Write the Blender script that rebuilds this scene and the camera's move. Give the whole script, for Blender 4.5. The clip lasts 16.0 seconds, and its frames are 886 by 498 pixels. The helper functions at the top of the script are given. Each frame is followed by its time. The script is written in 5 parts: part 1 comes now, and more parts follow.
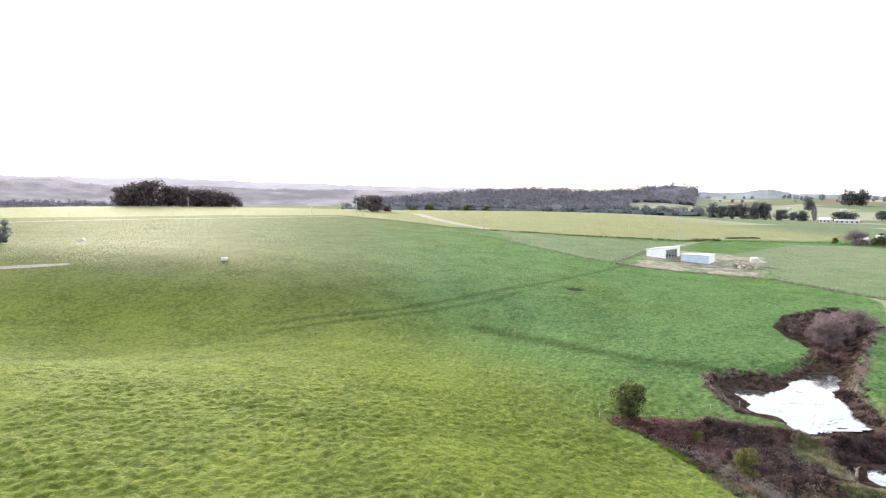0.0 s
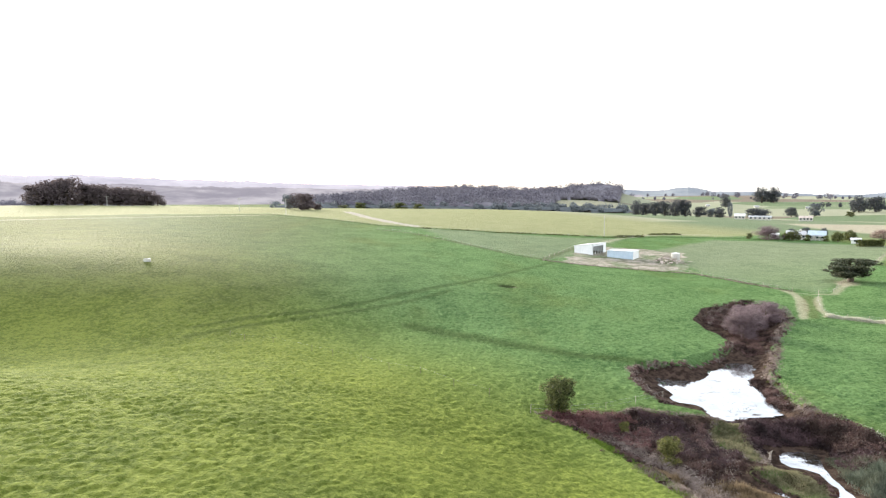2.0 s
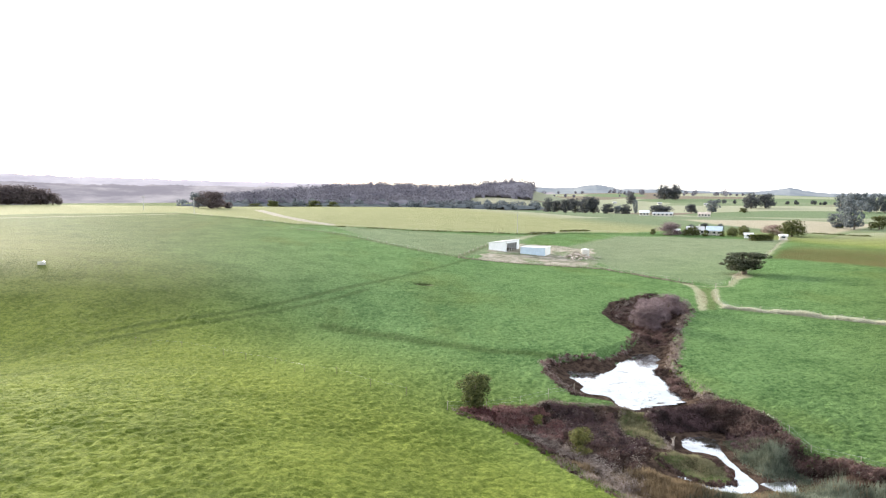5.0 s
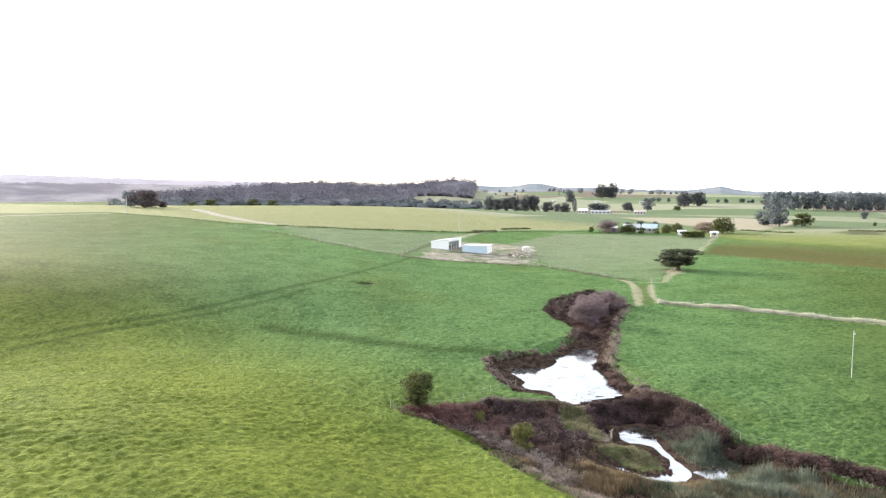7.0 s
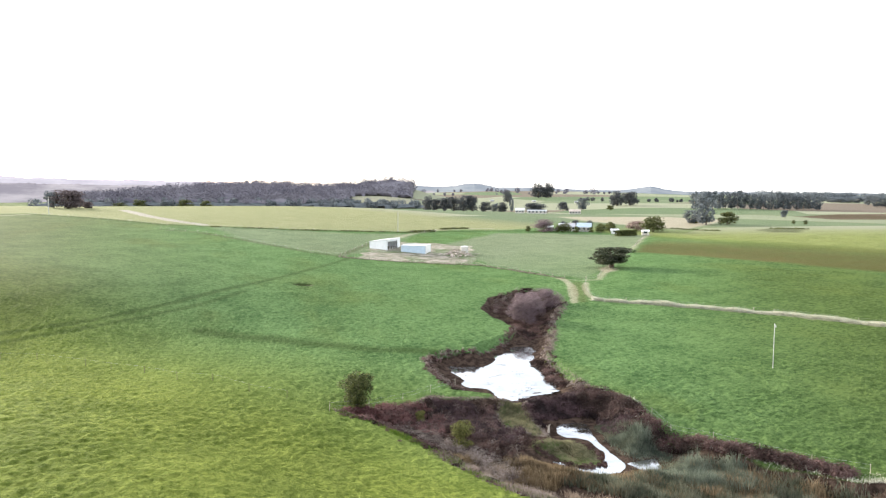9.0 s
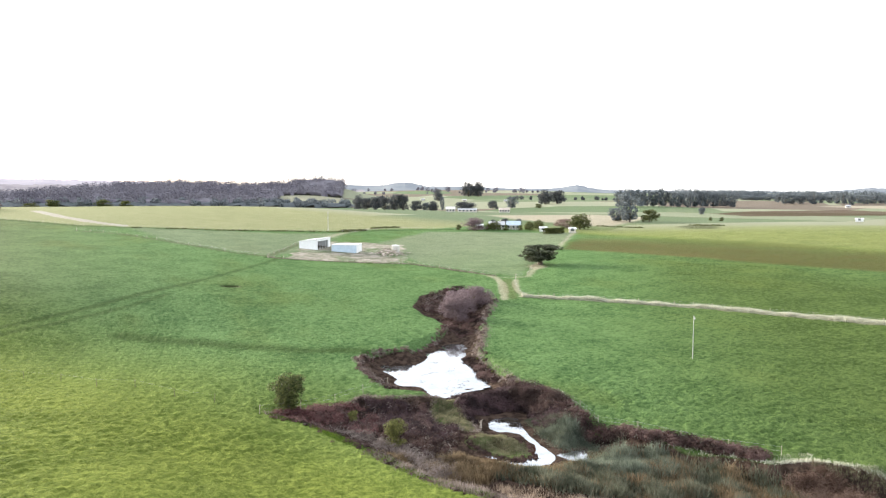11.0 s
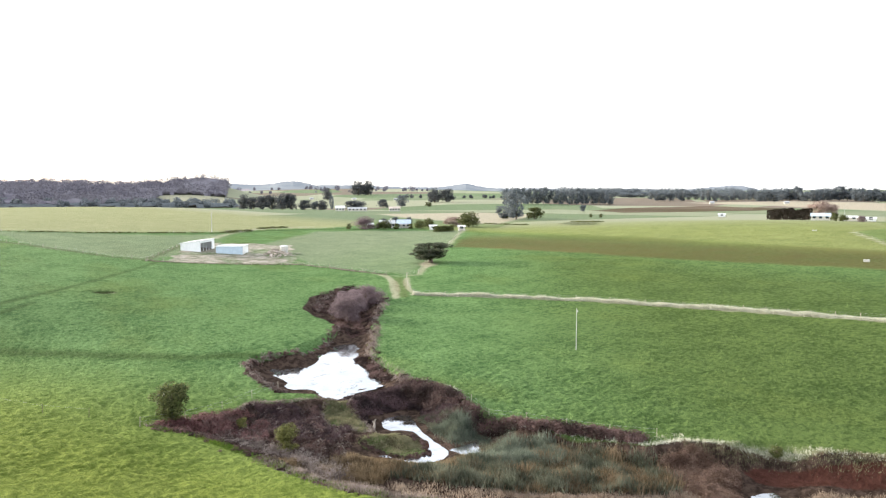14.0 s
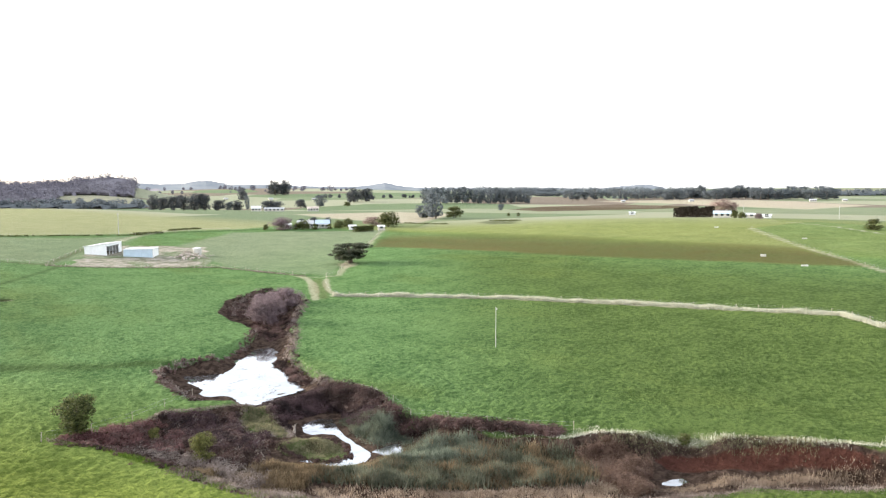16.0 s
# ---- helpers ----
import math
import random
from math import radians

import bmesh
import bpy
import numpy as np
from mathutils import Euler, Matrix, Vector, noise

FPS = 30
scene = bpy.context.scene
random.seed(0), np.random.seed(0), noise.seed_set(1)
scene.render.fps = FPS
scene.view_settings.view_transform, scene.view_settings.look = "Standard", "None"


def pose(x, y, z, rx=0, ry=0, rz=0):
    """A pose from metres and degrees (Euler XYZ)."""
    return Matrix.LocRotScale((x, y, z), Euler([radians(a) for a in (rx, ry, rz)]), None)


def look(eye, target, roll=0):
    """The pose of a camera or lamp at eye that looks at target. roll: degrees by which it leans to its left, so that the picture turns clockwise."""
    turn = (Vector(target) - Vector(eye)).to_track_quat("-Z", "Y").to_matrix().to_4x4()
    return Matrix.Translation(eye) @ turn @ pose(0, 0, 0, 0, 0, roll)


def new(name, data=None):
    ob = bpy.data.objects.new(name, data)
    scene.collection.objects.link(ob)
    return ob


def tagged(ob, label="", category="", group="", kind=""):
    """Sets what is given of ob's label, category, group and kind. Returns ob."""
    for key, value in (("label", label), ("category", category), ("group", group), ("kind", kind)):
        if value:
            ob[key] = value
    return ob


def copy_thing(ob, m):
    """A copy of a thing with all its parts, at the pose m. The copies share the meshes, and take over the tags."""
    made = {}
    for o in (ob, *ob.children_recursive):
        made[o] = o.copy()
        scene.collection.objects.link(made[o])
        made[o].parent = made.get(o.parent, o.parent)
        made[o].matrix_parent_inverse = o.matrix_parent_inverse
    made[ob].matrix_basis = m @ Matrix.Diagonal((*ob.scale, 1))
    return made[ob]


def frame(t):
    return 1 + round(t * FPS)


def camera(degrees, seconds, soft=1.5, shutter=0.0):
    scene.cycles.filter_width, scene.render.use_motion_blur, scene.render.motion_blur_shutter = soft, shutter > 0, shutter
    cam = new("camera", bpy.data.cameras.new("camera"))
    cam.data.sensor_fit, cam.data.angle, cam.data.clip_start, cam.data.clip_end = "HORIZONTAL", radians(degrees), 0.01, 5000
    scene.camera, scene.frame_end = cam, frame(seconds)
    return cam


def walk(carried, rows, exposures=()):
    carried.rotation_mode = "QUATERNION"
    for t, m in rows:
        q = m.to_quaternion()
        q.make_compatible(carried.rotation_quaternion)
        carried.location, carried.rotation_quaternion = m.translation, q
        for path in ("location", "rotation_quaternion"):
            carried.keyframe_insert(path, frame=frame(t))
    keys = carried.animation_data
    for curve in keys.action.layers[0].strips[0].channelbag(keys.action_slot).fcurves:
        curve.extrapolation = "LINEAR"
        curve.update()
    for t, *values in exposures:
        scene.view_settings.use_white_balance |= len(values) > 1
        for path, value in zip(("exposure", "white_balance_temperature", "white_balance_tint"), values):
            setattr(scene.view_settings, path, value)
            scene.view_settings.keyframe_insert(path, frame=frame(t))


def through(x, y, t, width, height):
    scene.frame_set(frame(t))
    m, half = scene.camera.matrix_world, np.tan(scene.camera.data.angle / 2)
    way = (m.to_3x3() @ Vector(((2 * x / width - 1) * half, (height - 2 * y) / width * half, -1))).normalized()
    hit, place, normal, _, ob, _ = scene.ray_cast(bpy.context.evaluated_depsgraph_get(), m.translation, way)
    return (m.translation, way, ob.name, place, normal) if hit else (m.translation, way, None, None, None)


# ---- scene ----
cam = camera(65.75, 16.0, 1.25)
PATH = [
    (0.0, pose(0.000, 0.000, 30.000, 85.605, -0.301, 0.023)),
    (0.5, pose(-0.003, -0.027, 30.017, 85.569, -0.284, -1.326)),
    (1.0, pose(-0.006, -0.050, 30.043, 85.500, -0.273, -2.795)),
    (1.5, pose(-0.006, -0.067, 30.085, 85.474, -0.225, -4.177)),
    (2.0, pose(-0.002, -0.080, 30.140, 85.446, -0.213, -5.686)),
    (2.5, pose(0.008, -0.093, 30.199, 85.422, -0.160, -6.984)),
    (3.0, pose(0.020, -0.108, 30.253, 85.369, -0.156, -8.209)),
    (3.5, pose(0.033, -0.127, 30.294, 85.347, -0.145, -9.613)),
    (4.0, pose(0.042, -0.151, 30.319, 85.327, -0.140, -10.655)),
    (6.5, pose(0.076, -0.303, 30.370, 85.166, -0.150, -16.287)),
    (7.0, pose(0.080, -0.335, 30.377, 85.149, -0.144, -17.539)),
    (7.5, pose(0.082, -0.368, 30.384, 85.158, -0.134, -18.740)),
    (8.0, pose(0.084, -0.403, 30.388, 85.154, -0.124, -20.008)),
    (8.5, pose(0.083, -0.441, 30.386, 85.163, -0.083, -21.440)),
    (9.0, pose(0.075, -0.480, 30.378, 85.157, -0.088, -22.672)),
    (11.5, pose(0.014, -0.675, 30.310, 85.063, 0.080, -30.040)),
    (12.0, pose(0.005, -0.709, 30.311, 85.050, 0.118, -31.661)),
    (12.5, pose(-0.002, -0.738, 30.325, 85.011, 0.151, -33.273)),
    (13.0, pose(-0.006, -0.764, 30.349, 84.985, 0.172, -34.696)),
    (13.5, pose(-0.007, -0.787, 30.378, 84.964, 0.214, -36.059)),
    (14.0, pose(-0.006, -0.804, 30.408, 84.935, 0.232, -37.586)),
    (14.5, pose(-0.005, -0.815, 30.441, 84.923, 0.255, -39.166)),
    (15.0, pose(-0.003, -0.824, 30.474, 84.890, 0.272, -40.838)),
    (15.5, pose(0.002, -0.837, 30.503, 84.874, 0.309, -42.537)),
    (16.0, pose(0.006, -0.849, 30.528, 84.850, 0.346, -44.288)),
]
walk(cam, PATH)

# ---- daylight ----
SUN_AZ, SUN_EL = -24.0, 12.0
scene.view_settings.exposure = 1.72
world = bpy.data.worlds.new("world")
scene.world = world
world.use_nodes = True
wn = world.node_tree.nodes
sky = wn.new("ShaderNodeTexSky")
sky.sky_type = "NISHITA"
sky.sun_disc = False
sky.sun_elevation = radians(SUN_EL)
sky.sun_rotation = radians(SUN_AZ)
sky.air_density, sky.dust_density, sky.ozone_density = 1.0, 1.0, 1.0
# thin bright cloud over the whole sky, with the clear sky's glow through it
veil = wn.new("ShaderNodeMix")
veil.data_type = "RGBA"
veil.inputs[0].default_value = 0.72
veil.inputs[7].default_value = (5.4, 5.5, 5.7, 1)
world.node_tree.links.new(sky.outputs["Color"], veil.inputs[6])
wn["Background"].inputs["Strength"].default_value = 0.138
world.node_tree.links.new(veil.outputs[2], wn["Background"].inputs["Color"])

sun = new("sun", bpy.data.lights.new("sun", "SUN"))
sun.data.energy = 4.0
sun.data.angle = radians(16.0)
sun.data.color = (1.0, 0.92, 0.78)
_a, _e = radians(SUN_AZ), radians(SUN_EL)
sun.matrix_world = look((0, 0, 0), (-math.sin(_a) * math.cos(_e), -math.cos(_a) * math.cos(_e), -math.sin(_e)))


# ---- materials ----
class Mat:
    """A procedural material; the methods add nodes and return sockets."""

    def __init__(self, name):
        self.m = bpy.data.materials.new(name)
        self.m.use_nodes = True
        self.t = self.m.node_tree
        self.b = self.t.nodes["Principled BSDF"]
        self.geo = None

    def n(self, kind, **props):
        nd = self.t.nodes.new("ShaderNode" + kind)
        for k, v in props.items():
            setattr(nd, k, v)
        return nd

    def put(self, sock, v):
        if isinstance(v, bpy.types.NodeSocket):
            self.t.links.new(v, sock)
        elif isinstance(v, tuple) and len(v) == 3 and sock.type == "RGBA":
            sock.default_value = (*v, 1)
        else:
            sock.default_value = v

    def where(self):
        if self.geo is None:
            self.geo = self.n("NewGeometry")
        return self.geo.outputs["Position"]

    def noise(self, size, detail=4, rough=0.55, stretch=None):
        nd = self.n("TexNoise")
        p = self.where()
        if stretch:
            mp = self.n("Mapping")
            mp.inputs["Scale"].default_value = stretch
            self.put(mp.inputs["Vector"], p)
            p = mp.outputs["Vector"]
        self.put(nd.inputs["Vector"], p)
        nd.inputs["Scale"].default_value = 1.0 / size
        nd.inputs["Detail"].default_value = detail
        nd.inputs["Roughness"].default_value = rough
        return nd.outputs["Fac"]

    def ramp(self, fac, lo, hi):
        nd = self.n("MapRange")
        nd.interpolation_type = "SMOOTHSTEP"
        self.put(nd.inputs["Value"], fac)
        nd.inputs["From Min"].default_value, nd.inputs["From Max"].default_value = lo, hi
        return nd.outputs["Result"]

    def mix(self, fac, a, b, blend="MIX"):
        nd = self.n("Mix", data_type="RGBA", blend_type=blend)
        self.put(nd.inputs[0], fac)
        self.put(nd.inputs[6], a)
        self.put(nd.inputs[7], b)
        return nd.outputs[2]

    def math(self, op, a, b=0.0):
        nd = self.n("Math", operation=op)
        self.put(nd.inputs[0], a)
        self.put(nd.inputs[1], b)
        return nd.outputs[0]

    def attr(self, name):
        return self.n("Attribute", attribute_name=name).outputs["Fac"]

    def done(self, color, rough=0.8, bump=None, dist=0.1, strength=1.0, metal=0.0, spec=None):
        self.put(self.b.inputs["Base Color"], color)
        self.put(self.b.inputs["Roughness"], rough)
        self.b.inputs["Metallic"].default_value = metal
        if spec is not None:
            self.b.inputs["Specular IOR Level"].default_value = spec
        if bump is not None:
            nd = self.n("Bump")
            nd.inputs["Distance"].default_value = dist
            nd.inputs["Strength"].default_value = strength
            self.put(nd.inputs["Height"], bump)
            self.put(self.b.inputs["Normal"], nd.outputs["Normal"])
        return self.m


def surface(name, low, high, grain=0.3, rough=0.8, dist=0.03, metal=0.0, spec=None):
    """Two tones mixed at two scales, with fine relief."""
    k = Mat(name)
    a, b = k.noise(grain, 5), k.noise(grain * 9, 3)
    f = k.math("ADD", k.math("MULTIPLY", a, 0.6), k.math("MULTIPLY", b, 0.4))
    return k.done(k.mix(k.ramp(f, 0.35, 0.65), low, high), rough, a, dist, 0.6, metal, spec)


def foliage(name, dark, light, size=1.2, through=0.25, single=0.55, gloss=0.2):
    """Leaves that differ one from another and let some light through."""
    k = Mat(name)
    isl = k.n("NewGeometry").outputs["Random Per Island"]
    oi = k.n("ObjectInfo").outputs["Random"]
    f = k.math("ADD", k.math("MULTIPLY", isl, single), k.math("MULTIPLY", k.ramp(k.noise(size, 3), 0.25, 0.75), 1.02 - single))
    c = k.mix(k.ramp(f, 0.2, 0.85), dark, light)
    c = k.mix(k.math("MULTIPLY", oi, 0.3), c, tuple(v * 0.6 for v in dark))
    k.put(k.b.inputs["Base Color"], c)
    k.b.inputs["Roughness"].default_value = 0.65
    k.b.inputs["Specular IOR Level"].default_value = gloss
    tr = k.n("BsdfTranslucent")
    k.put(tr.inputs["Color"], c)
    ms = k.n("MixShader")
    ms.inputs[0].default_value = through
    k.t.links.new(k.b.outputs[0], ms.inputs[1])
    k.t.links.new(tr.outputs[0], ms.inputs[2])
    k.t.links.new(ms.outputs[0], k.t.nodes["Material Output"].inputs["Surface"])
    return k.m


def sward(k, f):
    """Colour of the pasture: yellow-green on the dry rise, deeper green by the gully."""
    g = k.ramp(f, 0.40, 0.585)
    c = k.mix(g, (0.076, 0.110, 0.019), (0.198, 0.238, 0.052))
    c = k.mix(k.math("MULTIPLY", k.ramp(k.noise(70.0, 3), 0.35, 0.7), 0.35), c, (0.172, 0.210, 0.040))
    c = k.mix(k.math("MULTIPLY", k.attr("lush"), 0.8), c, k.mix(g, (0.044, 0.104, 0.040), (0.124, 0.230, 0.098)))
    # deep: right-hand grass darkened in colour, like a lens dimming its edge
    c = k.mix(k.math("MULTIPLY", k.attr("deep"), 0.8), c, k.mix(g, (0.036, 0.058, 0.015), (0.088, 0.122, 0.034)))
    c = k.mix(k.math("MULTIPLY", k.ramp(k.noise(26.0, 3, 0.6, (1.0, 0.5, 1.0)), 0.5, 0.72), 0.45), c, k.mix(g, (0.060, 0.084, 0.018), (0.125, 0.160, 0.044)))
    # duller olive over the left-hand slope
    return k.mix(k.math("MULTIPLY", k.attr("dull_slope"), 0.7), c, k.mix(g, (0.066, 0.076, 0.033), (0.122, 0.134, 0.062)))


def ground_material():
    k = Mat("ground")
    tuft = k.noise(0.42, 5, 0.65)
    tuft2 = k.noise(0.9, 4, 0.6)
    clump = k.noise(2.5, 3, 0.6)
    patch = k.noise(9.0, 4)
    f = k.math("ADD", k.math("MULTIPLY", tuft, 0.36), k.math("ADD", k.math("MULTIPLY", tuft2, 0.36), k.math("ADD", k.math("MULTIPLY", patch, 0.18), k.math("MULTIPLY", clump, 0.10))))
    grass = sward(k, f)
    dry = k.mix(k.ramp(f, 0.35, 0.65), (0.185, 0.198, 0.094), (0.295, 0.298, 0.170))
    c = k.mix(k.attr("dry"), grass, dry)
    thin = k.mix(k.ramp(f, 0.35, 0.65), (0.135, 0.165, 0.100), (0.240, 0.270, 0.178))
    c = k.mix(k.math("MULTIPLY", k.attr("thin"), 0.85), c, thin)
    plot = k.n("TexVoronoi")
    plot.inputs["Scale"].default_value = 1 / 170.0
    k.put(plot.inputs["Vector"], k.where())
    tone = k.n("SeparateColor")
    k.put(tone.inputs[0], plot.outputs["Color"])
    # far fields: crop tones by plot, with some haze paled into them
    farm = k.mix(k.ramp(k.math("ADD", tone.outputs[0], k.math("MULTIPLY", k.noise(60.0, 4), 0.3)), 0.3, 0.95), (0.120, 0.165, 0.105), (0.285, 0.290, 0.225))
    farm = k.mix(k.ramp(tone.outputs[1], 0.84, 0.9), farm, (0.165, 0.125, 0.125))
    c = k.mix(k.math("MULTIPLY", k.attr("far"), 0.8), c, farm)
    straw = k.mix(k.ramp(f, 0.35, 0.65), (0.25, 0.235, 0.16), (0.42, 0.40, 0.30))
    c = k.mix(k.math("MULTIPLY", k.attr("straw"), k.ramp(k.math("ADD", tuft2, k.math("MULTIPLY", k.attr("straw"), 0.4)), 0.4, 0.7)), c, straw)
    brown = k.mix(k.ramp(k.noise(22.0, 5, 0.55, (0.5, 0.25, 1.0)), 0.3, 0.75), (0.088, 0.074, 0.028), (0.140, 0.100, 0.046))
    c = k.mix(k.math("MULTIPLY", k.attr("brown"), k.math("ADD", 0.45, k.math("MULTIPLY", patch, 0.6))), c, brown)
    pale = k.mix(k.ramp(f, 0.35, 0.65), (0.30, 0.265, 0.20), (0.42, 0.375, 0.30))
    c = k.mix(k.math("MULTIPLY", k.attr("pale"), 0.85), c, pale)
    stony = k.mix(k.ramp(k.noise(3.5, 6, 0.7), 0.36, 0.64), (0.17, 0.175, 0.115), (0.40, 0.36, 0.315))
    c = k.mix(k.ramp(k.math("ADD", k.attr("yard"), k.math("MULTIPLY", tuft2, 0.4)), 0.5, 0.8), c, stony)
    wet = k.mix(k.ramp(tuft2, 0.35, 0.65), (0.030, 0.021, 0.017), (0.088, 0.062, 0.049))
    c = k.mix(k.ramp(k.math("ADD", k.attr("gully"), k.math("MULTIPLY", tuft2, 0.35)), 0.4, 0.75), c, wet)
    red = k.mix(k.ramp(f, 0.3, 0.7), (0.042, 0.018, 0.014), (0.098, 0.044, 0.034))
    c = k.mix(k.ramp(k.math("ADD", k.attr("red"), k.math("MULTIPLY", tuft, 0.3)), 0.45, 0.75), c, red)
    gravel = k.mix(k.ramp(tuft, 0.3, 0.7), (0.27, 0.25, 0.21), (0.44, 0.41, 0.36))
    c = k.mix(k.ramp(k.math("ADD", k.attr("gravel"), k.math("MULTIPLY", tuft, 0.3)), 0.45, 0.8), c, gravel)
    # wheel ruts and field edges, plus shade painted by verge and swale
    c = k.mix(k.math("MULTIPLY", k.attr("rut_and_shade"), 0.8), c, (0.036, 0.060, 0.016))
    c = k.mix(k.math("MULTIPLY", k.attr("pit"), 0.9), c, k.mix(k.ramp(tuft2, 0.55, 0.68), (0.030, 0.036, 0.016), (0.24, 0.22, 0.16)))
    h = k.math("ADD", k.math("MULTIPLY", tuft, 1.1), k.math("ADD", k.math("MULTIPLY", tuft2, 1.3), k.math("MULTIPLY", clump, 0.5)))
    return k.done(c, 0.85, h, 0.8, 1.0, spec=0.01)


def water_material():
    """Still water seen at a low angle: mirrors the sky, with a little scum."""
    k = Mat("pond_water")
    scum = k.ramp(k.noise(2.6, 6, 0.72), 0.56, 0.68)
    k.put(k.b.inputs["Metallic"], k.math("SUBTRACT", 0.9, k.math("MULTIPLY", scum, 0.5)))
    m = k.done(k.mix(scum, k.mix(k.ramp(k.noise(6.0, 4, 0.6), 0.35, 0.7), (0.30, 0.31, 0.33), (0.52, 0.53, 0.55)), (0.10, 0.098, 0.09)), 0.03, k.noise(0.7, 3), 0.01, 0.1)
    k.put(k.b.inputs["Metallic"], k.math("SUBTRACT", 0.9, k.math("MULTIPLY", scum, 0.5)))
    return m


def ribbed(name, low, high, pitch=0.2, metal=0.0, rough=0.45):
    """Painted ribbed steel sheet with dirt streaks."""
    k = Mat(name)
    tc = k.n("TexCoord").outputs["Object"]
    wv = k.n("TexWave", bands_direction="X")
    k.put(wv.inputs["Vector"], tc)
    wv.inputs["Scale"].default_value = 0.314 / pitch
    a, b = k.noise(1.5, 4), k.noise(0.25, 4, 0.6, (1, 1, 0.1))
    f = k.math("ADD", k.math("MULTIPLY", a, 0.5), k.math("MULTIPLY", b, 0.5))
    return k.done(k.mix(k.ramp(f, 0.3, 0.7), low, high), rough, wv.outputs["Fac"], 0.03, 0.5, metal)


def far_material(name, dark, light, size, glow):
    """Distant hills and woods: mottled tone, haze put into colour and glow."""
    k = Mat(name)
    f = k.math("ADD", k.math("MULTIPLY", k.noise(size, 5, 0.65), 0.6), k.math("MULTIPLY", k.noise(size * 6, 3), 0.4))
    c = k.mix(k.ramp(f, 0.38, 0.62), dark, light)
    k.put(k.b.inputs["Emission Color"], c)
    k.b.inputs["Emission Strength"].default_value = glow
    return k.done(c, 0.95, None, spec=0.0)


M_GROUND = ground_material()
M_WATER = water_material()
M_WHITE = ribbed("white_sheet", (0.70, 0.71, 0.72), (0.84, 0.85, 0.86))
M_BLUE = ribbed("blue_sheet", (0.40, 0.50, 0.60), (0.50, 0.60, 0.70))
M_ROOF = ribbed("roof_sheet", (0.50, 0.51, 0.52), (0.66, 0.67, 0.68), 0.25, 0.0, 0.4)
M_GREYROOF = ribbed("grey_roof", (0.30, 0.31, 0.33), (0.44, 0.45, 0.47), 0.25, 0.0, 0.4)
M_BLUEROOF = ribbed("blue_roof", (0.30, 0.38, 0.46), (0.44, 0.52, 0.60), 0.25)
M_BRICK = surface("pale_wall", (0.45, 0.42, 0.38), (0.6, 0.57, 0.52), 0.4)
M_BAY_SHADE = surface("bay_shade", (0.02, 0.02, 0.02), (0.05, 0.045, 0.04), 0.8)
M_GLASS = Mat("window_glass").done((0.03, 0.04, 0.05), 0.08, spec=0.8)
M_POST = surface("weathered_post", (0.20, 0.17, 0.13), (0.42, 0.38, 0.32), 0.1)
M_POLE = surface("grey_pole", (0.34, 0.34, 0.33), (0.52, 0.52, 0.50), 0.3)
M_STEEL = surface("dull_steel", (0.35, 0.35, 0.36), (0.5, 0.5, 0.5), 0.2, 0.4, 0.01, 0.8)
M_CONC = surface("trough_concrete", (0.38, 0.37, 0.34), (0.55, 0.54, 0.51), 0.3)
M_BARK = surface("bark", (0.06, 0.045, 0.03), (0.16, 0.12, 0.09), 0.3)
M_GUMBARK = surface("pale_bark", (0.12, 0.10, 0.085), (0.26, 0.23, 0.20), 0.5)
M_RUBBLE = surface("rubble", (0.28, 0.23, 0.20), (0.58, 0.50, 0.45), 0.5)
M_LEAF = foliage("leaf_green", (0.032, 0.044, 0.014), (0.165, 0.175, 0.064), 0.8, 0.38)
M_OLIVE = foliage("leaf_olive", (0.060, 0.066, 0.018), (0.225, 0.220, 0.075), 0.7, 0.35)
M_PINE = foliage("leaf_cypress", (0.026, 0.034, 0.020), (0.092, 0.100, 0.058), through=0.3)
# leaves of far trees, with the pale blue-grey of haze in their colour
M_GUM_HAZED = foliage("leaf_gum_hazed", (0.112, 0.128, 0.141), (0.175, 0.195, 0.208), 3.0, 0.4, 0.3, 0.0)
M_HAZED_PINE = foliage("leaf_cypress_hazed", (0.070, 0.076, 0.082), (0.118, 0.124, 0.130), 3.0, 0.4, 0.3, 0.0)
# windbreak brown with the mauve of hazy glare mixed in
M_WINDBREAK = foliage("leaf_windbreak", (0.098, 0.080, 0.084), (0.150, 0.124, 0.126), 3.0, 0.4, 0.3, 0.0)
M_TWIG = foliage("twig_purple", (0.110, 0.080, 0.090), (0.270, 0.205, 0.222), through=0.4)
M_ROSY = foliage("twig_rosy", (0.20, 0.14, 0.12), (0.38, 0.28, 0.24), through=0.15)
M_BRAMBLE = foliage("bramble_leaf", (0.022, 0.011, 0.009), (0.150, 0.092, 0.084), 3.0, 0.3, 0.25)
M_REED = foliage("reed_blade", (0.062, 0.045, 0.026), (0.25, 0.185, 0.115), 2.2, 0.4, 0.4)
M_SEDGE = foliage("sedge_blade", (0.060, 0.070, 0.048), (0.21, 0.215, 0.155), 2.0, 0.4, 0.4)
M_HEDGE = foliage("hedge_leaf", (0.026, 0.022, 0.018), (0.062, 0.052, 0.042), 2.0, 0.2, 0.4, 0.0)
M_TURF = foliage("turf_blade", (0.115, 0.112, 0.062), (0.28, 0.262, 0.155), 0.9, 0.4, 0.4)
M_RUSH = foliage("dry_grass_blade", (0.42, 0.42, 0.33), (0.70, 0.69, 0.58), 1.5, 0.45)
M_BRACKEN = foliage("dead_bracken", (0.085, 0.050, 0.036), (0.25, 0.165, 0.125), 1.6, 0.35, 0.4)
